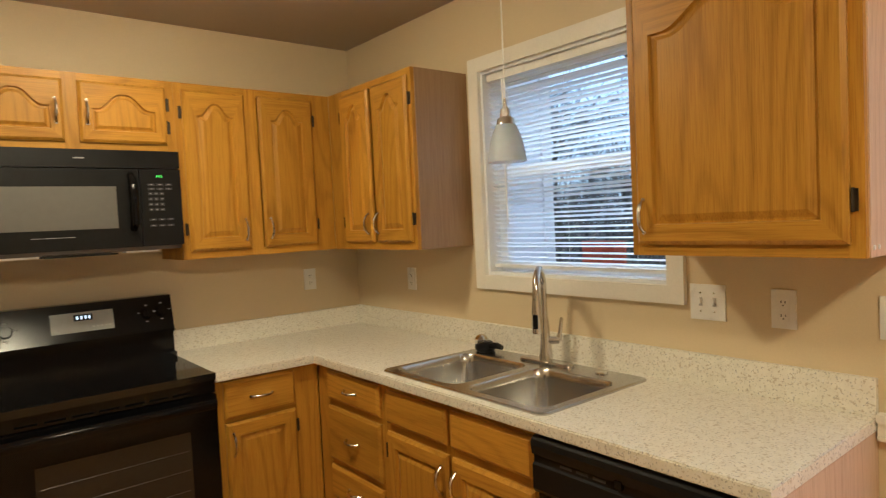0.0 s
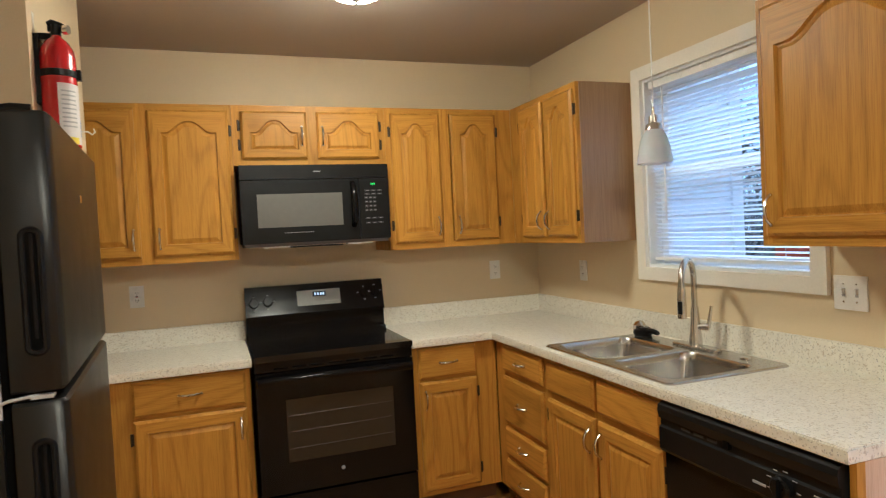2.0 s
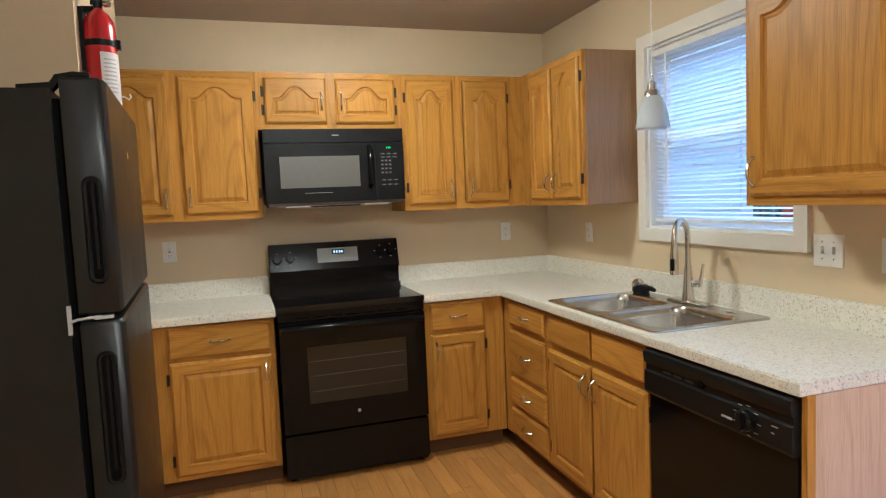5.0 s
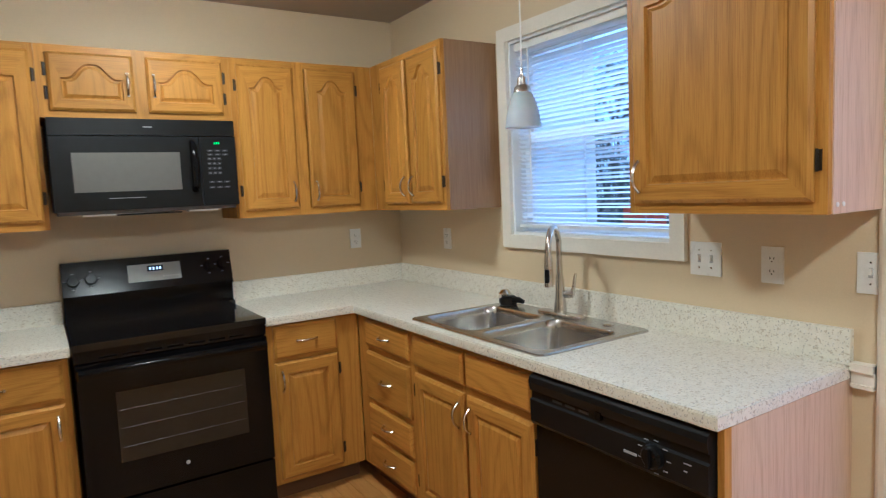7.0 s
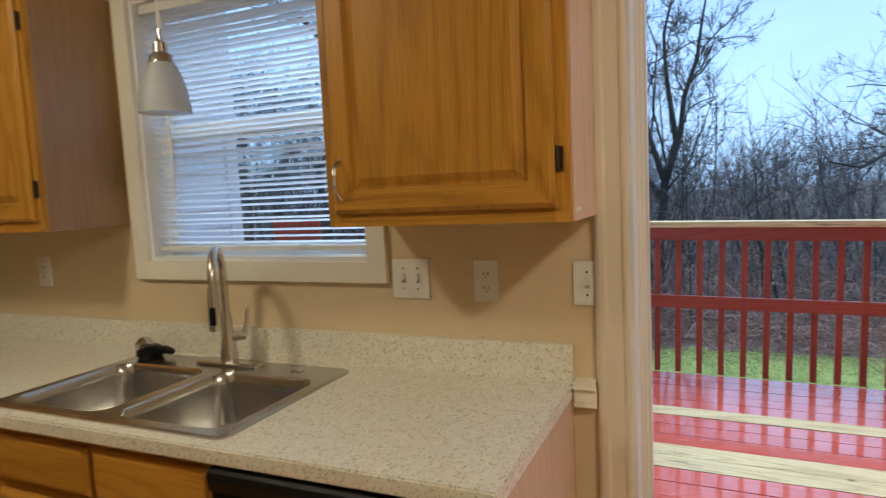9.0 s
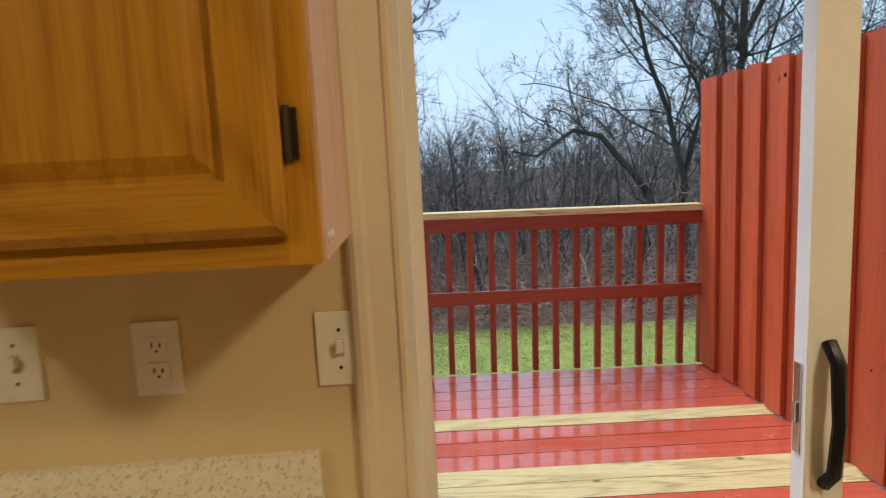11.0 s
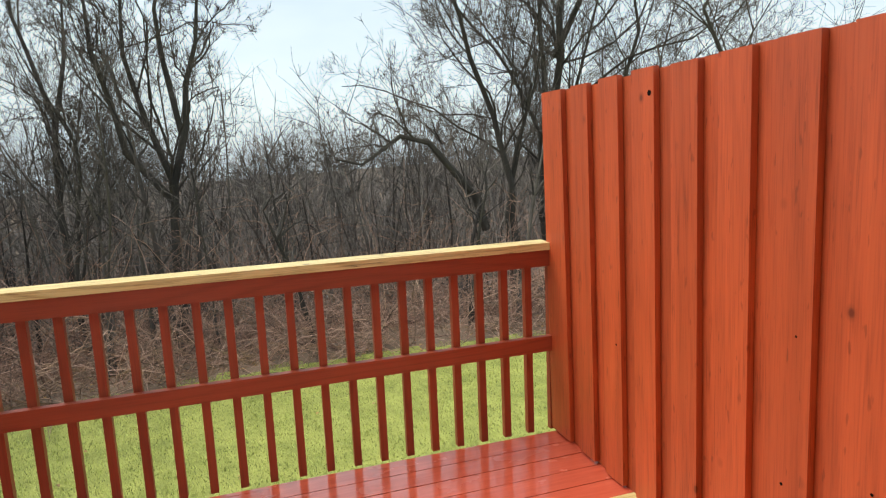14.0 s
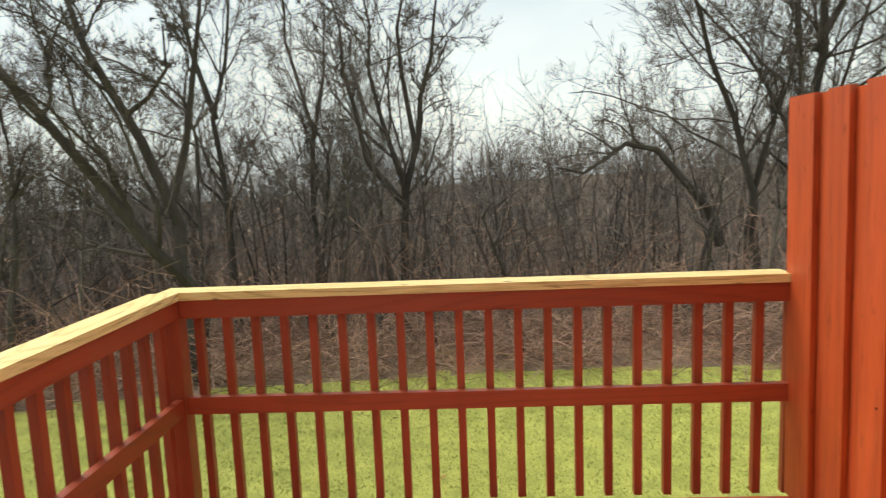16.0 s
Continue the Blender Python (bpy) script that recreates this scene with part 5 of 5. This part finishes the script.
def ground_z(x, y):
    lawn = -1.12 - 0.035 * max(0, x - 2) + 0.015 * (-y - 4) * min(1, max(0, x) / 8)
    t = x - edge_x(min(max(y, -14), 8)) - 0.3
    if t > 0:
        lawn -= 4.6 * (1 - math.exp(-t * t / 90.0)) + 0.18 * noise.noise((x * 0.35, y * 0.35, 0)) * min(1, t)
    if x > 34:
        lawn += min(1, (x - 34) / 75.0) ** 1.2 * 8.6
    return lawn + 0.02 * noise.noise((x, y, 3))


def axis(a, b, near0, near1, fine, coarse):
    out, p = [], a
    while p < b:
        out.append(p)
        p += fine if near0 <= p <= near1 else coarse
    return out + [b]


def sheet(name, gx, gy, zf, material, label):
    nx, ny = len(gx), len(gy)
    vs = [(x, y, zf(x, y)) for x in gx for y in gy]
    fs = [(i * ny + j, (i + 1) * ny + j, (i + 1) * ny + j + 1, i * ny + j + 1) for i in range(nx - 1) for j in range(ny - 1)]
    me = bpy.data.meshes.new(name)
    me.from_pydata(vs, [], fs)
    for m_ in material:
        me.materials.append(m_)
    ob = tagged(new(name, me), label, "ground", kind="structure")
    for p in me.polygons:
        p.use_smooth = True
    return ob


ground = sheet("ground", [-400, -120, -40, -12] + axis(-4, 40, 0, 16, 0.3, 1.6) + [55, 75, 95, 112, 140, 220, 400, 900], [-900, -300, -140, -80, -50, -34] + axis(-24, 18, -12, 5, 0.3, 1.6) + [28, 45, 75, 140, 300, 900], ground_z, [LAWN, LITTER], "lawn falling away into a leaf-strewn wooded ravine")
for p in ground.data.polygons:
    c = p.center
    if c.x > edge_x(min(max(c.y, -14), 8)) + 0.25 * noise.noise((c.y * 1.3, 0, 0)):
        p.material_index = 1


def stuff(name, verts, faces, material, label, category):
    me = bpy.data.meshes.new(name)
    me.from_pydata(verts, [], faces)
    me.materials.append(material)
    return tagged(new(name, me), label, category, kind="stuff")


rng = np.random.default_rng(4)
N = 130000
gx_, gy_ = 2.9 + 6.6 * rng.random(N), -9.0 + 11.5 * rng.random(N)
vs, fs = [], []
for x, y, a, h_, l_ in zip(gx_, gy_, rng.random(N) * math.tau, 0.014 + 0.024 * rng.random(N), rng.normal(0, 0.02, N)):
    if x > edge_x(y) + 0.15 * math.sin(5 * y):
        continue
    z_ = ground_z(x, y) - 0.004
    dx, dy = 0.0045 * math.cos(a), 0.0045 * math.sin(a)
    n_ = len(vs)
    vs += [(x - dx, y - dy, z_), (x + dx, y + dy, z_), (x + l_, y + 0.6 * l_, z_ + h_)]
    fs.append((n_, n_ + 1, n_ + 2))
stuff("grass", vs, fs, GRASS, "short green lawn grass behind the deck", "grass")
vs, fs = [], []
for i in range(1500):
    x, y = rng.uniform(3.2, 12.5), rng.uniform(-9, 3)
    if x < edge_x(y) - 0.4 and i % 14:
        continue
    z_, a, s = ground_z(x, y) + 0.03, rng.uniform(0, math.tau), rng.uniform(0.025, 0.05)
    c, d = math.cos(a) * s, math.sin(a) * s
    n_ = len(vs)
    vs += [(x - c, y - d, z_), (x + d * 0.5, y - c * 0.5, z_ + 0.012), (x + c, y + d, z_ + 0.004), (x - d * 0.5, y + c * 0.5, z_ + 0.016)]
    fs.append((n_, n_ + 1, n_ + 2, n_ + 3))
stuff("fallen_leaves", vs, fs, LEAF, "brown fallen leaves on the lawn edge", "leaves")

# ---------------------------------------------------------------- woods
class Wood:
    """Collects tapered limbs as one mesh."""
    def __init__(self):
        self.v, self.f = [], []

    def limb(self, pts, r0, r1, n):
        base = len(self.v)
        k = len(pts)
        side = None
        for i, p in enumerate(pts):
            d = (pts[min(i + 1, k - 1)] - pts[max(i - 1, 0)]).normalized()
            if side is None:
                side = d.cross(Vector((0.2, 0.9, 0.1))).normalized()
            side = (side - d * side.dot(d)).normalized()
            up = d.cross(side)
            r = r0 + (r1 - r0) * i / (k - 1)
            for j in range(n):
                a = j * math.tau / n
                self.v.append(p + r * (math.cos(a) * side + math.sin(a) * up))
        for i in range(k - 1):
            for j in range(n):
                q = base + i * n
                self.f.append((q + j, q + (j + 1) % n, q + n + (j + 1) % n, q + n + j))

    def mesh(self, name, material):
        me = bpy.data.meshes.new(name)
        me.from_pydata([tuple(p) for p in self.v], [], self.f)
        me.materials.append(material)
        return me


def path_from(rs, p, d, length, k, wander, lift):
    pts = [p.copy()]
    for i in range(k):
        d = (d + Vector((rs.gauss(0, wander), rs.gauss(0, wander), rs.gauss(0, wander) + lift))).normalized()
        p = p + d * (length / k)
        pts.append(p.copy())
    return pts


def branch(rs, fat, thin, pts, r0, r1, level, depth, kids, spread, split):
    n = 8 if level == 0 else 6 if level == 1 else 4 if level == 2 else 3
    (fat if level <= split else thin).limb(pts, r0, r1, n)
    if level == depth:
        return
    total = sum((b - a).length for a, b in zip(pts, pts[1:]))
    for c in range(kids[level] if level else max(4, min(kids[0], int(total * 1.7)))):
        t = rs.uniform(0.35 if level == 0 else 0.15, 1.0)
        s = t * (len(pts) - 1)
        i = min(int(s), len(pts) - 2)
        p = pts[i].lerp(pts[i + 1], s - i)
        d = (pts[i + 1] - pts[i]).normalized()
        a = rs.uniform(0, math.tau)
        o = d.orthogonal().normalized()
        o = (o * math.cos(a) + d.cross(o) * math.sin(a)).normalized()
        nd_ = (d * rs.uniform(0.65, 1.15) + o * spread * rs.uniform(0.6, 1.1) + Vector((0, 0, 0.15))).normalized()
        rr = (r0 + (r1 - r0) * t) * rs.uniform(0.30, 0.48)
        ln_ = total * rs.uniform(0.28, 0.52) * (1.15 - 0.45 * t) * (0.95 if level == 2 else 1.4 if level > 2 else 1.0)
        k = 7 if level == 0 else 5 if level == 1 else 3 if level == 2 else 2
        rr = max(rr, 0.0042)
        branch(rs, fat, thin, path_from(rs, p, nd_, ln_, k, 0.24 if level < 2 else 0.15, 0.05), rr, max(0.0030, rr * 0.35), level + 1, depth, kids, spread, split)


def tree(seed, stems, label, kids=(9, 7, 6, 5), depth=4, spread=0.75, name="bare_tree", split=1):
    """stems: lists of points with a root and a tip radius, in the tree's own place."""
    rs = random.Random(seed)
    fat, thin = Wood(), Wood()
    for pts, r0, r1 in stems:
        fine = []
        pts = [Vector(p) for p in pts]
        for a, b in zip(pts, pts[1:]):
            m = max(1, int((b - a).length / 0.8))
            for i in range(m):
                q = a.lerp(b, i / m)
                fine.append(q + Vector((rs.gauss(0, 0.05), rs.gauss(0, 0.05), 0)) * (1 if fine else 0))
        fine.append(pts[-1])
        branch(rs, fat, thin, fine, r0 * 0.72, r1 * 0.6, 0, depth, kids, spread, split)
    t = thing(name, pose(0, 0, 0), label, "tree", "bare woodland trees")
    for nm, w, mt in (("trunk", fat, BARK), ("crown", thin, TWIG)):
        ob = new(nm, w.mesh(nm, mt))
        ob.parent = t
    return t


EYE0 = Vector((-0.1, -3.05, 1.58))


def at(az, el, r):
    """A place r metres out on the plan from the deck door, at a bearing and a height angle in degrees."""
    return Vector((EYE0.x + r * math.cos(radians(az)), EYE0.y + r * math.sin(radians(az)), EYE0.z + r * math.tan(radians(el))))


def foot(az, r):
    p = at(az, 0, r)
    return Vector((p.x, p.y, ground_z(p.x, p.y) - 0.15))


# the trees that stand out
tree(1, [([at(-21.6, -7, 13.6), at(-20.6, -4.0, 13.3), at(-18.5, -1.2, 13.1), at(-16.5, 1.0, 12.9), at(-14.4, 1.7, 12.8), at(-12.6, 0.6, 12.7), at(-10.8, -0.6, 12.6), at(-8.6, 0.0, 12.5)], 0.13, 0.03)],
     "leaning tree with a trunk arched over in the woods", kids=(14, 7, 6, 4), depth=4, spread=1.0, name="leaning_tree")
tree(2, [([foot(-27.6, 16), at(-27.8, 0, 16), at(-28.2, 7.5, 16), at(-29.2, 14, 16), at(-29.0, 24, 16)], 0.24, 0.05), ([foot(-27.0, 16.3), at(-26.9, 0, 16.3), at(-27.1, 9, 16.2), at(-26.0, 22, 16)], 0.15, 0.04),
         ([at(-28.2, 7.5, 16), at(-30.5, 12, 15.5), at(-33, 20, 15)], 0.12, 0.03)], "dark many-limbed bare tree behind the fence", kids=(16, 9, 7, 4))
tree(3, [([foot(-24.5, 15), at(-24.2, -3, 15), at(-22.6, 3, 14.8), at(-20.8, 8, 14.6), at(-18.8, 15, 14.4), at(-18.0, 22, 14.2)], 0.16, 0.03)], "slanting bare tree leaning to the open sky", kids=(20, 9, 7, 4))
tree(4, [([foot(5.4, 14), at(5.4, -4, 14), at(5.0, -1.5, 14), at(6.6, 5, 14), at(8.0, 17, 14)], 0.17, 0.03), ([at(5.0, -1.5, 14), at(3.6, 3.5, 14), at(2.4, 10, 13.8), at(0.8, 17, 13.6)], 0.12, 0.025),
         ([at(5.2, -2.5, 14), at(8.2, 1.5, 13.8), at(9.5, 9, 13.6), at(10.5, 16, 13.5)], 0.11, 0.025), ([at(3.9, 3, 14), at(4.4, 9, 14), at(4.2, 19, 14)], 0.09, 0.02)],
     "spreading many-stemmed bare tree", kids=(13, 8, 6, 5))
tree(5, [([foot(13.2, 17), at(13.4, -3, 17), at(12.8, 4, 17), at(13.9, 9, 17), at(14.8, 17, 17)], 0.17, 0.03), ([at(13.0, 3, 17), at(11.6, 9, 17), at(11.0, 15, 17)], 0.10, 0.02)], "tall slender bare tree", kids=(15, 8, 7, 5))
tree(6, [([foot(23.3, 10.5), at(23.6, -8, 10.5), at(25.8, -4.5, 10.4), at(28.6, 0.5, 10.3), at(32.4, 6.5, 10.2), at(37, 12, 10), at(42, 17, 9.8)], 0.20, 0.05), ([at(24.2, -6.8, 10.5), at(23.8, -3, 10.6), at(26.2, 4, 10.6), at(29.5, 11, 10.6), at(31, 20, 10.6)], 0.15, 0.03),
         ([at(24.6, -2.0, 10.6), at(23.0, 3.5, 10.6), at(21.5, 9, 10.5), at(20.0, 19, 10.4)], 0.10, 0.02), ([at(27.0, 6.0, 10.6), at(25.0, 7.4, 10.2), at(23.8, 9.6, 9.9), at(23.4, 13, 9.7)], 0.06, 0.02)],
     "large forked mossy bare tree at the lawn edge", kids=(16, 9, 7, 5))
tree(7, [([foot(20.4, 15), at(20.4, -2, 15), at(20.6, 5.5, 15), at(19.4, 10, 15), at(18.6, 18, 15)], 0.17, 0.03), ([at(20.6, 5.5, 15), at(22, 11, 15), at(23, 18, 15)], 0.10, 0.02)], "bare tree with a broken fork", kids=(13, 8, 7, 5))
tree(8, [([foot(-33, 15), at(-33.5, 2, 15), at(-35.3, 9, 15), at(-34.6, 14, 15), at(-37, 20, 15)], 0.11, 0.025), ([foot(-43, 17), at(-43.5, 8, 17), at(-42.5, 13, 17)], 0.09, 0.02)], "thin bare trees rising over the fence", kids=(10, 6, 4, 3))

# the rest of the woods
tmpl = []
for sd in range(5):
    rs = random.Random(40 + sd)
    h_ = rs.uniform(9, 12)
    stems = [([(0, 0, 0), (rs.gauss(0, 0.3), rs.gauss(0, 0.3), h_ * 0.35), (rs.gauss(0, 0.6), rs.gauss(0, 0.6), h_ * 0.7), (rs.gauss(0, 0.9), rs.gauss(0, 0.9), h_)], 0.14, 0.02)]
    if sd % 2:
        stems.append(([(0, 0, h_ * 0.2), (0.8, rs.gauss(0, 0.5), h_ * 0.5), (1.5, rs.gauss(0, 0.8), h_ * 0.85)], 0.08, 0.015))
    tmpl.append(tree(100 + sd, stems, "slender bare woodland tree", kids=(18, 8, 6, 4)))
rs = random.Random(77)
spots = []
for i in range(50):
    az = -46 + 96 * ((i * 0.618034) % 1.0)
    r = 12.5 + 40 * ((i + 0.5) / 50) ** 0.9
    spots.append((az + rs.uniform(-1, 1), r))
used = set()
for i, (az, r) in enumerate(spots):
    t0 = tmpl[i % 5]
    p = foot(az, r)
    big = (0.60 + 0.0125 * r) * rs.uniform(0.72, 1.15) * (0.66 if -15 < az < -1 else 0.92 if az < 24 else 1.05)
    m = Matrix.Translation(p) @ Matrix.Rotation(rs.uniform(0, math.tau), 4, "Z") @ Matrix.Rotation(radians(rs.gauss(0, 4)), 4, "X")
    if i % 5 not in used and i < 5:
        used.add(i % 5)
        t0.matrix_basis = m
        ob = t0
    else:
        ob = copy_thing(t0, m)
    ob.scale = (big, big, big)
# saplings and brambles
w = Wood()
rs = random.Random(9)
for i in range(5600):
    y = rs.uniform(-14, 9)
    t_ = rs.random() ** 1.5
    x = edge_x(y) + 0.12 + 9.5 * t_
    p = Vector((x, y, ground_z(x, y) - 0.05))
    far = (p - EYE0).length
    h_ = max(0.35, EYE0.z + far * math.tan(radians(rs.uniform(-14, -4.2) if rs.random() < 0.92 else rs.uniform(-4.2, -1.5))) - p.z)
    h_ = min(h_, rs.uniform(0.8, 5.0))
    d = Vector((rs.gauss(0, 0.7), rs.gauss(0, 0.9), 1)).normalized()
    pts = path_from(rs, p, d, h_ * 1.25, 6, 0.26, -0.20 if h_ < 2.8 else -0.02)
    r = 0.004 + 0.0018 * h_
    w.limb(pts, r, 0.003, 3)
    for c in range(5):
        q = pts[rs.randint(1, 6)]
        w.limb(path_from(rs, q, (d + Vector((rs.gauss(0, 1.0), rs.gauss(0, 1.2), rs.gauss(-0.1, 0.6)))).normalized(), h_ * rs.uniform(0.2, 0.55), 3, 0.35, -0.08), 0.0042, 0.0026, 3)
tagged(new("brambles", w.mesh("brambles", BRUSH)), "tangle of brown brambles and saplings at the wood edge", "undergrowth", kind="stuff")
w = Wood()
for i in range(5200):
    az, r = rs.uniform(-55, 60), 16 + 80 * rs.random() ** 1.15
    p = foot(az, r)
    h_ = max(1.5, EYE0.z + r * math.tan(radians(rs.uniform(-8, -0.5) if r < 45 else rs.uniform(-3, 1.6))) - p.z)
    d = Vector((rs.gauss(0, 0.12), rs.gauss(0, 0.14), 1)).normalized()
    pts = path_from(rs, p, d, h_, 3, 0.08, 0.02)
    rr = rs.uniform(0.015, 0.05) * (0.6 + r / 60)
    w.limb(pts, rr, 0.008, 3)
    for c in range(7):
        q = pts[rs.randint(1, 3)]
        w.limb(path_from(rs, q, (d + Vector((rs.gauss(0, 0.7), rs.gauss(0, 0.7), rs.gauss(0.2, 0.4)))).normalized(), h_ * rs.uniform(0.15, 0.4), 1, 0.2, 0.05), rr * 0.35, 0.004, 3)
tagged(new("far_woods", w.mesh("far_woods", FAR)), "dense far woods of thin bare trunks, greyed by painted haze", "woods", kind="stuff")

w = Wood()
rs = random.Random(31)
for i in range(420):
    az, r = rs.uniform(-50, 56), 10.5 + 28 * rs.random()
    p = foot(az, r)
    h_ = max(2.0, EYE0.z + r * math.tan(radians(rs.uniform(-4, 3.5 if -24 < az < -2 else 6.5))) - p.z)
    d = Vector((rs.gauss(0, 0.10), rs.gauss(0, 0.13), 1)).normalized()
    pts = path_from(rs, p, d, h_, 5, 0.07, 0.02)
    rr = rs.uniform(0.016, 0.075)
    w.limb(pts, rr, 0.012, 5)
    for c in range(9):
        k = rs.randint(1, 5)
        q = pts[k]
        arm = path_from(rs, q, (d + Vector((rs.gauss(0, 0.6), rs.gauss(0, 0.6), rs.gauss(0.2, 0.3)))).normalized(), h_ * rs.uniform(0.14, 0.34), 3, 0.18, 0.06)
        w.limb(arm, rr * 0.4, 0.006, 3)
        for e in range(7):
            w.limb(path_from(rs, arm[rs.randint(1, 3)], Vector((rs.gauss(0, 0.7), rs.gauss(0, 0.7), rs.gauss(0.4, 0.5))).normalized(), h_ * rs.uniform(0.05, 0.15), 2, 0.2, 0.0), 0.006, 0.003, 3)
tagged(new("young_trees", w.mesh("young_trees", TWIG)), "crowd of dark slender young trunks in the woods", "trees", kind="stuff")

# ---------------------------------------------------------------- floor strips
floor_ob = bpy.data.objects["floor"]
strips = {}
rs = random.Random(21)
x, row = -2.62, 0
SW, gap = 0.0835, 0.0012
while x < -0.50:
    y = -3.0 - rs.uniform(0, 0.9)
    while y < -0.02:
        L = rs.choice((0.62, 0.84, 1.02))
        b1 = min(y + L, -0.002)
        key = round(b1 - y, 3)
        if key > 0.03 and b1 > -2.9 :
            if key not in strips:
                bm = box(bmesh.new(), 0, SW - gap, 0, key - gap, -0.012, 0)
                es = [e for e in bm.edges if abs(e.verts[0].co.z) < 1e-6 and abs(e.verts[1].co.z) < 1e-6]
                bmesh.ops.bevel(bm, geom=es, offset=0.0008, segments=1, affect="EDGES")
                ob = part("plank", bm, FLOOR_WOOD, floor_ob)
                strips[key] = ob
            else:
                ob = strips[key].copy()
                scene.collection.objects.link(ob)
            ob.matrix_basis = pose(x, y, 0)
        y = b1 + 0.0
        if b1 >= -0.003:
            break
    x += SW
structure_rest = bmesh.new()
box(structure_rest, XW - WT, -2.62, YS - WT, WT, -0.012, -0.001); box(structure_rest, x, WT, YS - WT, WT, -0.012, -0.001); box(structure_rest, -2.62, x, YS - WT, -2.9, -0.012, -0.001)
part("laminate", structure_rest, FLOOR_WOOD, floor_ob)
